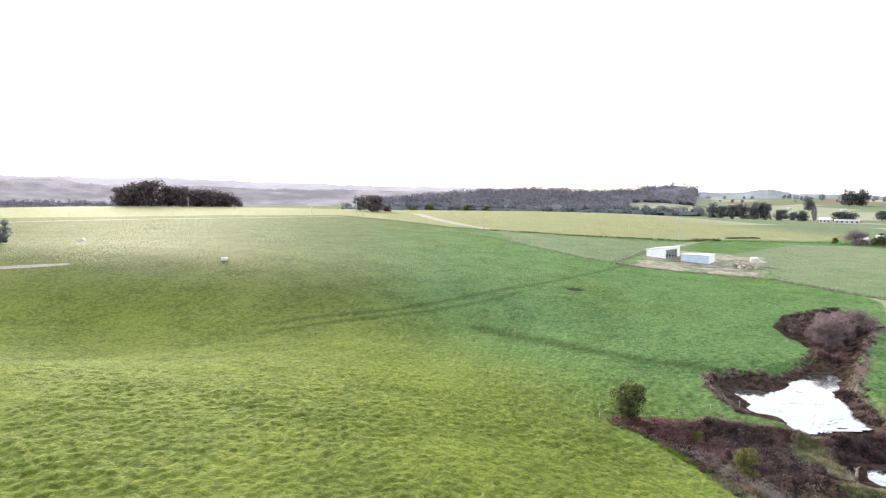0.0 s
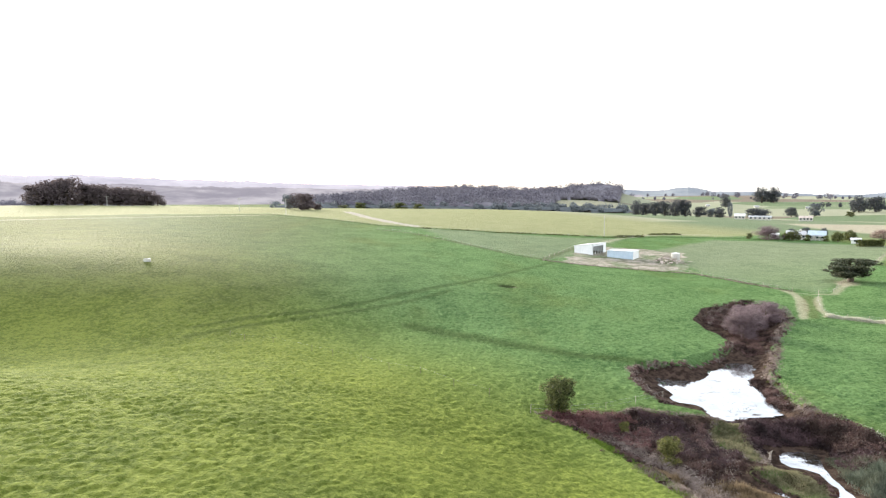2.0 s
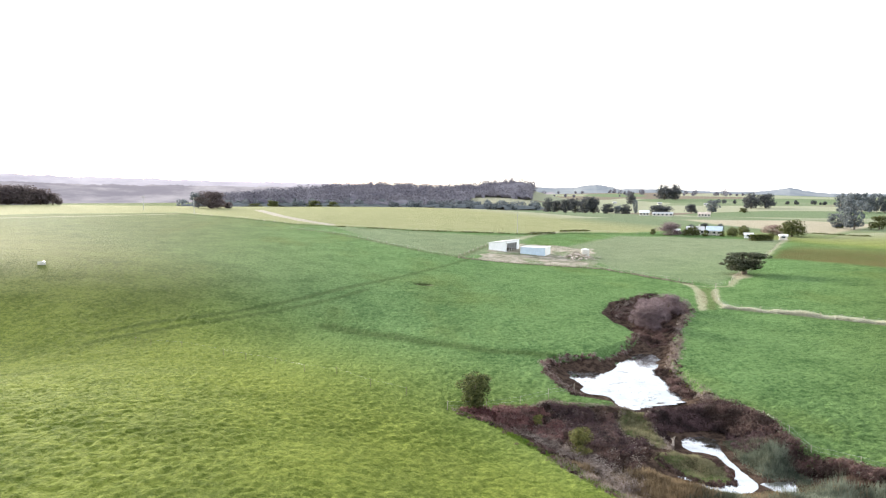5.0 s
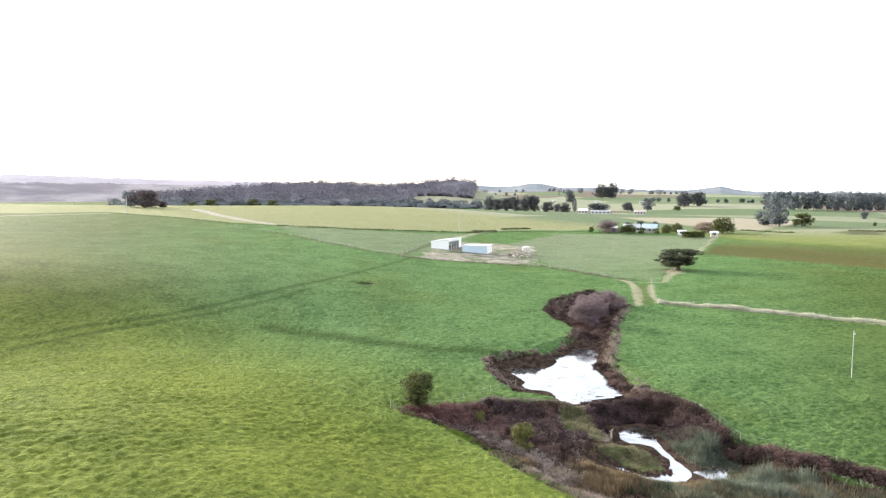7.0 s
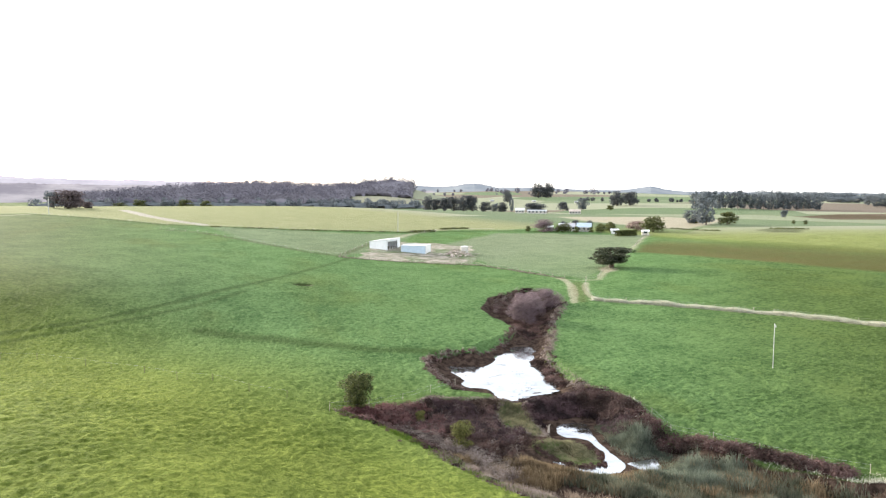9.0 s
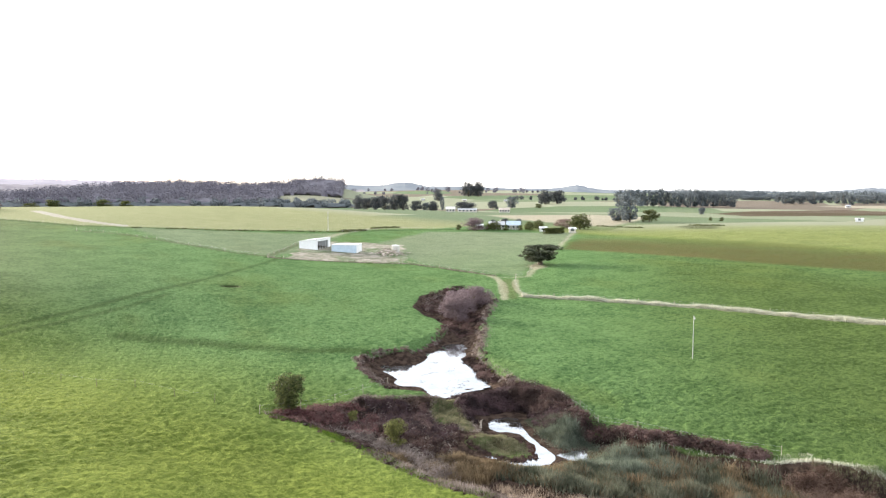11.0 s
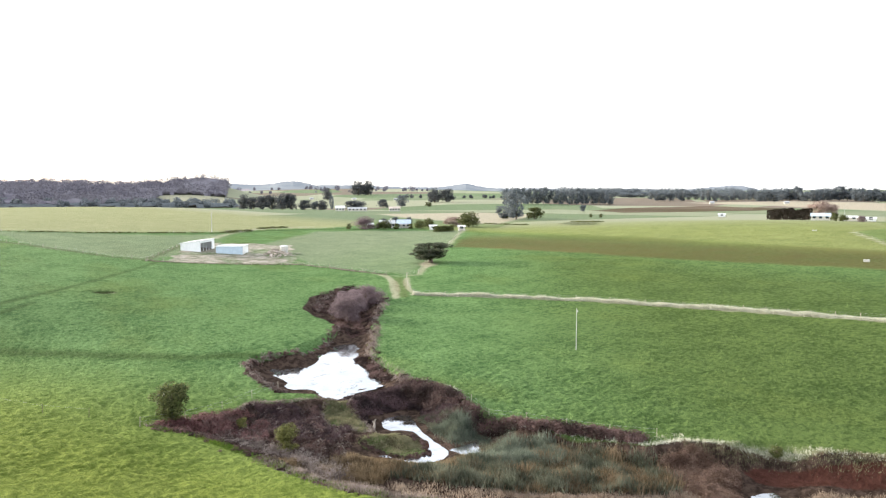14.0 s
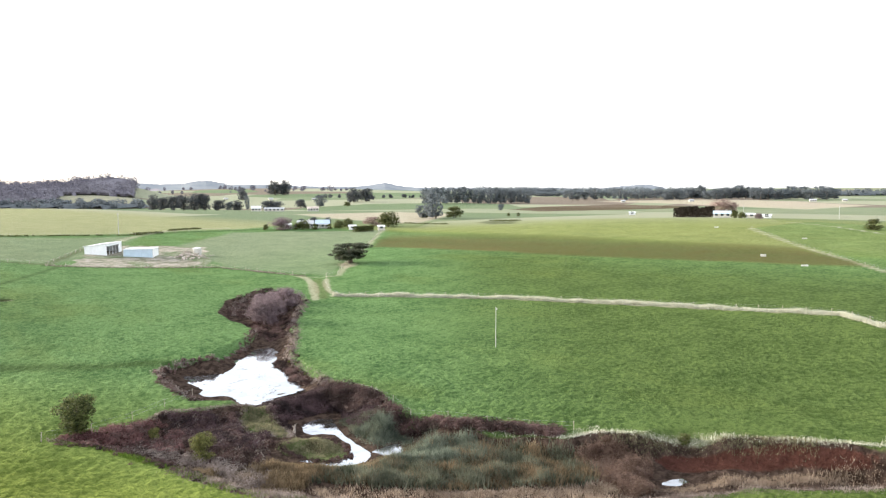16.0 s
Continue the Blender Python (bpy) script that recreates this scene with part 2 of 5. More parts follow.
M_PINKSTRAW = foliage("pink_straw", (0.24, 0.18, 0.135), (0.46, 0.37, 0.29), 1.2, 0.4)
M_BRAMBLE_RED = foliage("bramble_red", (0.075, 0.030, 0.032), (0.27, 0.145, 0.135), 2.0, 0.3, 0.4)
M_BRAMBLE_DARK = foliage("bramble_dark", (0.018, 0.010, 0.011), (0.098, 0.060, 0.066), 2.4, 0.3, 0.25)
M_STALK = foliage("grey_stalk", (0.12, 0.092, 0.084), (0.36, 0.30, 0.27), 1.6, 0.35, 0.4)
M_BLUESEDGE = foliage("blue_sedge_blade", (0.062, 0.078, 0.060), (0.195, 0.222, 0.172), 1.6, 0.4, 0.4)
M_LOG = surface("bleached_wood", (0.17, 0.14, 0.12), (0.40, 0.35, 0.30), 0.15)
M_BLADE = foliage("grass_blade", (0.045, 0.090, 0.012), (0.150, 0.215, 0.030), 2.5, 0.35)


# ---- plan ----
# plan of the farm: edges of fields, tracks, ponds and gully (x, y)
POND_MAIN = [(44, 102.8), (46.2, 101.1), (49.2, 99.8), (51.9, 102), (55.2, 106.8), (58.5, 108.2), (61.2, 111), (63.9, 110.4), (63.3, 107.2), (60.1, 102.1), (58.8, 100), (57.7, 95.6), (56.6, 91.2), (55.7, 88), (55, 86), (54.7, 84.5), (51.5, 84), (48.1, 83.6), (45.4, 82.9), (44, 82.4), (43.8, 84.5), (44.3, 87.3), (43.5, 89.1), (41.7, 90.2), (42.9, 95.4), (43.1, 98.6)]
POND_SMALL = [(46.1, 72.9), (47.5, 73.7), (49.7, 73.8), (50.9, 72.3), (50.1, 69.9), (49.2, 68.1), (48.2, 64.9), (47.9, 62.2), (47.4, 59.7), (46.6, 58.4), (45.2, 57.5), (43.4, 57.8), (42.2, 58.6), (41, 60.1), (40.1, 62.1), (39.6, 63.6), (40.8, 63.1), (41.8, 61.2), (43.1, 60.2), (44.3, 60.7), (45.8, 61.8), (46.7, 63.6), (46.8, 65.3), (47, 67.2), (46.4, 68.2), (45.2, 68.8), (45, 70.5)]
POND_THIRD = [(47.2, 59.8), (49.3, 60.1), (51.7, 59.7), (50.6, 57.4), (48.9, 56.2), (47.6, 57.2)]
POND_FOURTH = [(62.7, 32.3), (64.5, 32.1), (66.3, 31.1), (65.4, 29.7), (63.5, 30.2), (62.3, 31.4)]
GULLY = [(19.6, 81.1), (24.8, 81.8), (30, 81.7), (33.8, 84.1), (37, 82.7), (41.8, 80.9), (42.6, 82.8), (38.8, 85.7), (38.3, 89.7), (38.1, 95), (39.7, 101.5), (43.6, 104.9), (51.6, 104.5), (59.8, 111.4), (65.5, 118.6), (65.6, 126.7), (66.2, 136.6), (74.3, 148.1), (84.2, 154.8), (91.2, 153.9), (93.3, 147.6), (89.4, 138.2), (80.4, 127.1), (74, 118.5), (69.8, 111.5), (60.7, 98.6), (57.1, 90.1), (55.9, 82.6), (55.1, 77.1), (56.5, 71.4), (54.7, 67.4), (53.4, 61.1), (55.3, 57.5), (58.8, 48.9), (61.4, 42.9), (65.3, 41), (70.2, 34), (73.3, 29), (75.7, 24.1), (77.6, 19.2), (78.6, 16.1), (160, 15), (150, 0), (125, 2), (68.2, 13.7), (61.3, 22.4), (56.7, 25.1), (42.6, 35.1), (34.4, 43.8), (29.5, 54.3), (28, 60.5), (27.2, 66.4), (23.6, 76.7), (20.4, 80.6)]
ISLAND = [(40.1, 78.7), (44.8, 82.6), (46.2, 81.5), (44.7, 74.6), (43.7, 69.9), (44.7, 67.3), (46.5, 66.4), (46.1, 62.5), (44.9, 60.1), (42.6, 59.1), (41.0, 60.1), (39.8, 62.6), (39.0, 66.2), (39.8, 72.5)]
DAM = [(42.3, 80.2), (47.7, 80.2), (53.6, 80.7), (55.5, 78.4), (56.7, 71.6), (54.7, 67.4), (51.7, 64.1), (50.4, 68), (48, 70.8), (44.4, 71.7), (43.5, 74.5)]
RED_BANK = [(66.8, 36.6), (66.4, 35.3), (68.9, 33.3), (72.2, 28.5), (74.8, 23.7), (76.7, 19), (77.8, 15.9), (76.8, 15.6), (75.5, 19.6), (73.9, 23.4), (71.4, 26.4), (68, 29.7), (66, 33)]
ISLAND_TOP = [(40.2, 78.0), (44.0, 81.2), (45.3, 80.2), (44.1, 74.0), (43.2, 69.6), (41.9, 68.5), (40.9, 70.1), (39.7, 72.8), (38.9, 75.3)]
ISLAND_TIP = [(39.4, 66.6), (42.0, 67.8), (44.5, 67.1), (46.2, 66.2), (45.8, 62.4), (44.9, 60.4), (43.0, 60.1), (41.7, 61.1), (41.1, 62.7), (40.2, 64.5)]
HEAD_RED = [(20.3, 81.8), (24.3, 82.5), (28, 82.4), (32.7, 82.1), (33.9, 79.2), (30.6, 72.2), (28.5, 75.4), (26.7, 78.3), (22.8, 77.5)]
STRAW_FRONT = [(43.2, 47.1), (47.1, 42.5), (53.6, 37.2), (59.7, 32.2), (62.5, 30), (65.2, 28.4), (67.1, 26.3), (71.6, 22.5), (75.2, 18.4), (76.3, 15.5)]
GREY_SLOPE = [(64.2, 40.3), (65.6, 38.3), (69.8, 33.8), (72.7, 28.7), (75.5, 24), (76.4, 21.5)]
MAIN_WEED = [(53.2, 95.4, 0.5, 12), (52.8, 93.8, 0.35, 10), (49.0, 91.5, 0.9, 10), (48.9, 88.8, 1.0, 16), (48.8, 85.7, 0.8, 26), (50.4, 86.2, 0.8, 20)]
SMALL_REFLECTION = [(49.0, 72.3, 0.6, 220), (49.6, 71.4, 0.5, 160), (48.5, 70.2, 0.4, 120), (50.4, 71.0, 0.3, 60)]
DRIVE = [(100.1, 291.3), (112.3, 308.3), (125.6, 322.8), (138.7, 335.5), (154.9, 343.6), (174.6, 343.4)]
PIT = [(33.4, 170.1)]
TRACK = [(91.1, 136.3), (97.7, 146.6), (103.1, 156.0), (106.3, 163.2), (107.8, 169.3), (107.8, 175.3), (106.2, 184), (103, 203.6), (103.5, 213.4), (100.7, 231.7)]
TRACK_MID = [(93.4, 136.5), (97.2, 142.5), (102.6, 151.4), (107.6, 160.2)]
TRACK_EAST = [(109.9, 159.0), (105.6, 153.1), (100.1, 144.0), (97.6, 138.4), (97.4, 135.6)]
TRACK_NORTH = [(107.8, 165.5), (111.1, 162.2), (115.5, 160.7), (122.5, 168.3), (131, 177)]
VERGE = [(97.3, 140.2), (96.6, 136.9), (106.6, 125.2), (120.1, 100.8), (126.8, 75.4), (131.1, 53.4), (132.8, 43.7), (134.1, 35.7), (131.2, 31.4), (127.7, 27.5)]
FENCE_TREE = [(112, 162.1), (116.5, 162.8), (128.6, 176.2), (146.5, 194.5), (176.7, 223.8), (236, 286.6)]
FENCE_YARD = [(56.9, 227.3), (62.5, 224.5), (74.7, 219.9), (92.5, 212.8), (100.8, 207.7), (103.9, 193.3), (108.8, 168)]
FENCE_HILL = [(1.5, 306.4), (16, 293.8), (35.5, 258.5), (48.3, 237.1), (57.7, 230.1), (80.1, 268.3)]
FIELD_EDGE = [(-64, 421.4), (-25.5, 367.7), (1.6, 331.9), (22.8, 322.1), (56.3, 316), (82.5, 316.4), (119.2, 316.6), (142.5, 328), (175.9, 328.2), (193.7, 322.4)]
GRAVEL_ROAD = [(-19.9, 489.7), (-4.6, 394.3), (8.1, 353.7), (19.5, 333.2)]
FAR_TRACK = [(-200.2, 309.5), (-182.5, 323.6), (-151.3, 343.7), (-116.8, 368.8), (-62.6, 412.5)]
LEFT_TRACK = [(-101.5, 145.1), (-96, 147.9), (-90.1, 150.2), (-84.5, 152.5)]
RUT_ONE = [(-32, 126.2), (-26.2, 130.3), (-18.4, 135.6), (-9.9, 141.7), (4.6, 154.2), (25.5, 174.3), (42, 196.7), (62.3, 228.7)]
RUT_TWO = [(-32.3, 120.9), (-23.6, 127.6), (-13.9, 134.7), (-2.9, 143), (8.3, 151.4), (18.2, 161.3)]
SWALE = [(-8.2, 117.7), (7.4, 133.2), (17.5, 125.2), (26, 116.5), (33.7, 109.7), (41.5, 106.1)]
DIAG_TRACK = [(284.5, 111.1), (259.4, 93), (235.9, 75.7), (215.1, 59.9), (190.2, 41.9)]
FENCE_ELECTRIC = [(-25.1, 120.6), (-22.3, 118.7), (-17.3, 117.5), (-10.3, 111.9), (-6.7, 108.5), (-2.2, 104.3), (2, 98), (6.4, 95.9), (10.5, 89.7), (14.7, 86.2)]
PADDOCK = [(105.2, 214.5), (114.5, 269.7), (162.6, 315.5), (187.6, 312.2), (230, 279.4), (176.7, 223.8), (128.6, 176.2), (113.6, 163.5), (111.4, 171.9), (106, 197.3)]
HILLSIDE = [(20.6, 324.5), (52.8, 314.8), (87.2, 305.4), (114, 310.4), (93.8, 272.8), (69.7, 240.4), (58.1, 230.4), (33.1, 259.7)]
EDGE_SCRUB = [(116.4, 319.9), (124.5, 324.4), (131.5, 326.2)]
EDGE_SCRUB_TWO = [(140.4, 337.6), (150.8, 342.3), (158.5, 344)]
WET_SPOT = [(297.5, 275.1), (317.4, 281.7), (316.9, 260.9), (283, 234.9), (279.5, 248)]
HEDGE_FAR = [(277.9, 316.9), (277.4, 293.8), (278.6, 282.6)]
BROWN = [(168.6, 212.6), (226.1, 268), (224, 229), (228.3, 192.5), (232.1, 162.6), (227.1, 136.1), (229.1, 114.6), (234.7, 88.7), (233.4, 76.4), (215.1, 59.9), (198.2, 46.5), (194.2, 60.6), (191.3, 78.7), (186.4, 97.2), (180.6, 128.4), (179.5, 151.1), (175.9, 179.6)]
YARD = [(62.9, 226), (73.6, 248.6), (91.3, 268.9), (97.8, 276.9), (110.7, 269.8), (121.3, 261.2), (106.7, 219), (100.3, 211.1), (85.6, 216.3), (72.6, 219.6)]
DRY_FIELD = [(-228.1, 352.9), (-175.9, 365.4), (-128.5, 405.9), (-65.4, 430.8), (-25.9, 373.1), (1.6, 335.4), (23, 325.3), (56.8, 318.9), (83.3, 319.3), (121.5, 322.6), (145.3, 334.7), (179.6, 335.2), (203.5, 345.2), (251.7, 400.9), (352.7, 485.4), (356.8, 671), (196.7, 734.1), (0, 760), (-158, 743.4), (-380, 658.2), (-346.7, 514)]
STRAW = [(289.3, 461), (387.1, 451.5), (386, 381.2), (275, 304.3), (277.8, 336.7), (275.1, 398.3)]
RED_SOIL = [(497.6, 425.6), (597.8, 457.5), (727, 438.5), (691.1, 317.5), (598.4, 312.8), (517.1, 339.7), (464.2, 361)]
PALE_FIELD = [(824.5, 542.3), (1009.4, 464.5), (973.1, 331.4), (815.5, 199.9), (648.1, 206.1), (705.6, 294.4), (784.1, 395.6)]
SLOPE_FIELD = [(215, 850), (262, 958), (352, 958), (330, 880), (290, 850)]
ROAD_FAR = [(330, 113.9), (315.8, 88.8), (296.1, 66.4)]
# low hills: centre x, y, radius, height
HILLS_A = [(69, 97, 60, -7.28), (-173, 547, 172, 9.3), (-54, 110, 22, -5.89), (-270, 1272, 390, -10.65), (-157, 242, 86, 6.56), (144, 268, 55, -1.88), (2165, 1250, 750, 4.31), (336, 126, 65, 3.46), (-33, 67, 18, 1.14), (129, 591, 109, 5.82), (49, 9, 25, -3.43), (768, 463, 269, -1.84), (-1126, 650, 234, -9.21), (-52, 162, 31, 2), (-3, 126, 23, -3.76), (0, 4000, 1200, 3.58), (27, 66, 18, -2.72), (445, 1222, 234, -6.35), (93, 213, 42, -3.14), (-3759, 1368, 1200, 5.33), (-260, 150, 54, 5.23), (4000, 0, 1200, 5.5)]
HILLS_B = [(882, 1214, 270, 2.36), (94, 24, 18, -1.87), (-836, 996, 234, -7.97), (-92, 119, 27, -3.96), (-579, 689, 270, 4.78), (6, 381, 69, 2.5), (248, 301, 70, -1.92), (2000, 3464, 1200, 4.8), (-2000, 3464, 1200, 4.51), (291, 799, 153, -3.16), (0, 900, 162, 3.87), (-157, 242, 52, -4.2), (-323, 500, 107, 2.65), (59, 49, 18, -1.15), (1494, 131, 270, 1.32), (996, 87, 180, -1.14), (-55, 84, 18, 1.91), (-104, 160, 34, 3.11), (-1, 49, 18, 0.96), (191, 185, 48, -1.26), (288, 206, 64, 1.85), (-104, -60, 60, -1.5)]
# trees: x, y, height, width
BARE_1 = [(192.8, 319.3, 6.9, 12.3), (354.8, 135.2, 3.1, 4.4)]
DENSE_1 = [(185.3, 323.7, 3.1, 3.1), (203.3, 315.1, 5.2, 7.4), (220, 306.2, 5.2, 5.9), (231.2, 312.9, 5.5, 6.4), (247.8, 297.4, 8.8, 13.4), (208.3, 311.8, 3.5, 3.7), (215.9, 309.1, 3.2, 2.8), (200.3, 317, 3.9, 3.7), (337.2, 334.4, 8.2, 12.6), (326.9, 352.7, 3.1, 5.6), (489.5, 664.1, 5.4, 10.9), (312.5, 74.5, 4.8, 6.4), (359.8, 149.5, 4.2, 4.5), (356.6, 144.4, 3.5, 4.4), (378.1, 319.4, 2.7, 2.5), (381, 312.9, 2.8, 2.9), (-15.2, 759.8, 7.8, 16.3), (-34, 759.2, 5, 15), (28.9, 769.5, 8.5, 17.8), (49.1, 768.4, 7.5, 14)]
ROSY_1 = [(248.1, 312.5, 5.6, 11.2)]
CYP_1 = [(239.7, 360.7, 3.8, 5), (242.5, 349.1, 4.1, 4.2), (221.2, 344.1, 4.3, 4.1), (324.7, 552.6, 10.2, 22.2), (426.6, 666.1, 10.8, 13.1), (587.9, 782.9, 20.6, 24.2), (612.9, 786.5, 20.3, 28), (661, 1118.6, 27.8, 27.9), (676.6, 1109.2, 28.7, 25.7), (516.6, 970.3, 19.4, 14.5), (262.9, 669.4, 15.5, 13.1), (275.2, 675.3, 14.1, 13.2), (279.9, 662.5, 15.2, 14.3), (296.5, 677.2, 16.6, 14.6), (297.5, 654.8, 16.8, 15.4), (305.6, 651.1, 18, 13.1), (309.2, 627.1, 11, 13.9), (324.7, 619.3, 10, 11.5), (-252, 544.5, 16.7, 19.8), (-247.5, 557.5, 20.8, 22.1), (-233.9, 552.5, 21.4, 19.8), (-226.7, 566.3, 18.4, 20.1), (-212.2, 561.2, 17.1, 19.8), (-204.5, 574.7, 16.2, 18.1)]
CYP_2 = [(-191.2, 568.7, 15.7, 16.8), (-183.3, 576.6, 12.6, 15), (-174.5, 574.1, 9.5, 10.9), (-53.8, 517.2, 12.6, 17.2), (-43.2, 528.2, 5, 6.1)]
GUM_1 = [(322.7, 337.4, 19.6, 17.7), (325.8, 353.8, 9.4, 11.9), (460.7, 679.5, 14.5, 17.6), (319.4, 627.6, 9.3, 10.5), (335, 619.5, 15.6, 5.8), (470.9, 408, 6.6, 7.2), (-62.8, 521.2, 12.4, 11.3), (-122.5, 189.4, 7.2, 5.6), (6.7, 760, 6.8, 13.8), (589.8, 636.7, 22.9, 14.6), (584.3, 621, 20.5, 14.8), (595.9, 623.4, 24.3, 16.2), (608.1, 626.3, 22.8, 17.3), (618.9, 627.5, 18.6, 14.4), (631.8, 630.8, 23.1, 15.5), (629.8, 618.9, 20.7, 16), (631.7, 611.2, 23.6, 16), (646.4, 615.7, 21.9, 12), (651.7, 611.1, 20.7, 16), (638.6, 589.6, 19.3, 16.8), (663.2, 602.8, 18.5, 14.5), (638.1, 570.9, 18.3, 11.9), (653.8, 575.9, 22.4, 17.1), (660.9, 573.1, 19.8, 13.3)]
GUM_2 = [(668.3, 570.5, 21.3, 13.6), (676.5, 568.4, 19.9, 16.9), (692.7, 573, 17.5, 17), (692.1, 563.5, 19.2, 12.7), (685.1, 549, 17.4, 16.8), (921.9, 658.1, 14.3, 14.7), (864.5, 606.2, 16.2, 14.2), (871.6, 600.4, 14.3, 19.1), (881.7, 596.6, 14.6, 15.2), (946.7, 629.3, 17.2, 18.9), (882.6, 576.2, 19.8, 16.4), (957.7, 614.1, 14.1, 15.6), (972.6, 612.5, 12.1, 17.1), (943.7, 583.6, 17.3, 13.4), (932, 565.9, 19.4, 14), (905.2, 539.6, 15.9, 13.3), (988.5, 578.7, 12.8, 15.6), (950, 545.9, 13.2, 15.4), (966.1, 544.9, 15.5, 17.5), (1000.5, 554, 14.9, 17.9), (985.5, 535.5, 15.6, 16.1), (1012.4, 539.9, 17.2, 15.5), (931, 487.1, 16, 15.9), (935.2, 480.9, 16, 17.9)]
GUM_3 = [(943.4, 473.7, 14.4, 18.3), (1003.4, 492, 13.5, 18.2), (1013.3, 485, 15.7, 20.1), (1012.2, 472.9, 18.5, 15.2), (996.6, 454.3, 10.7, 16.3), (992.4, 441.3, 14, 16.6), (1017.6, 441.3, 16, 17.3), (1037.9, 438.9, 15.7, 17.7), (1038.4, 428.1, 18.1, 19), (1048.6, 421.3, 15.5, 16.6), (1018, 398.5, 16.5, 15.8), (1010.9, 385.4, 12.9, 15), (1025.2, 380.6, 15.6, 20.4), (1018.9, 368.2, 11.5, 15.5), (1032.8, 363.2, 12.9, 20.8), (1043.3, 356.9, 16.2, 15.4), (1075.6, 357.8, 16.1, 21), (1075.6, 347.8, 16.1, 17), (1034.5, 324.9, 13.2, 20.1), (1080, 329.5, 16.5, 17.1), (1046.5, 309.9, 15.9, 16.9), (1097.4, 315.3, 13.9, 18.2), (1016.5, 805, 8.3, 12.9), (1004.1, 779.5, 5.7, 18.8)]
GUM_4 = [(1003.2, 763.4, 5.7, 18.3), (1028.2, 766.8, 6, 18), (1022.5, 747.4, 7.3, 14.3)]
ROSYFAR_1 = [(512.9, 223.9, 12, 18.5), (515.9, 217.1, 9.5, 9.2)]


# ---- shape of the land ----
def vnoise(x, y, size, seed=0):
    """Smooth value noise over the plan, 0 to 1."""
    x, y = np.asarray(x, float) / size, np.asarray(y, float) / size
    xi, yi = np.floor(x).astype(np.int64), np.floor(y).astype(np.int64)
    fx, fy = x - xi, y - yi
    fx, fy = fx * fx * (3 - 2 * fx), fy * fy * (3 - 2 * fy)

    def r(i, j):
        v = (i * 374761393 + j * 668265263 + seed * 2246822519) & 0xFFFFFFFF
        v = ((v ^ (v >> 13)) * 1274126177) & 0xFFFFFFFF
        return ((v ^ (v >> 16)) & 0xFFFFFF) / float(0xFFFFFF)

    return (r(xi, yi) * (1 - fx) + r(xi + 1, yi) * fx) * (1 - fy) + (r(xi, yi + 1) * (1 - fx) + r(xi + 1, yi + 1) * fx) * fy


def edge_distance(x, y, line, closed=False):
    """Distance to a line; for a closed one negative inside."""
    pts = np.array(line, float)
    best = np.full(np.shape(x), 1e9)
    inside = np.zeros(np.shape(x), bool)
    for i in range(len(pts) if closed else len(pts) - 1):
        (ax, ay), (bx, by) = pts[i], pts[(i + 1) % len(pts)]
        dx, dy = bx - ax, by - ay
        s = np.clip(((x - ax) * dx + (y - ay) * dy) / (dx * dx + dy * dy), 0, 1)
        best = np.minimum(best, np.hypot(x - ax - s * dx, y - ay - s * dy))
        if closed and dy != 0:
            inside ^= ((ay > y) != (by > y)) & (x < dx * (y - ay) / dy + ax)
    return np.where(inside, -best, best) if closed else best


def smooth(v, a, b):
    s = np.clip((v - a) / (b - a), 0, 1)
    return s * s * (3 - 2 * s)


TREE_FOOT = [(126, 176), (131, 181), (134, 178), (130, 172), (125, 170)]
PONDS = [(POND_MAIN, 1.3), (POND_SMALL, 0.3), (POND_THIRD, 0.285), (POND_FOURTH, 0.3)]
FAR_HILLS = [(800, 1500, 330, 18), (250, 1150, 170, 14), (372, 1100, 52, 19), (130, 1180, 130, 6), (292, 940, 55, 9), (60, 1250, 160, 11)]


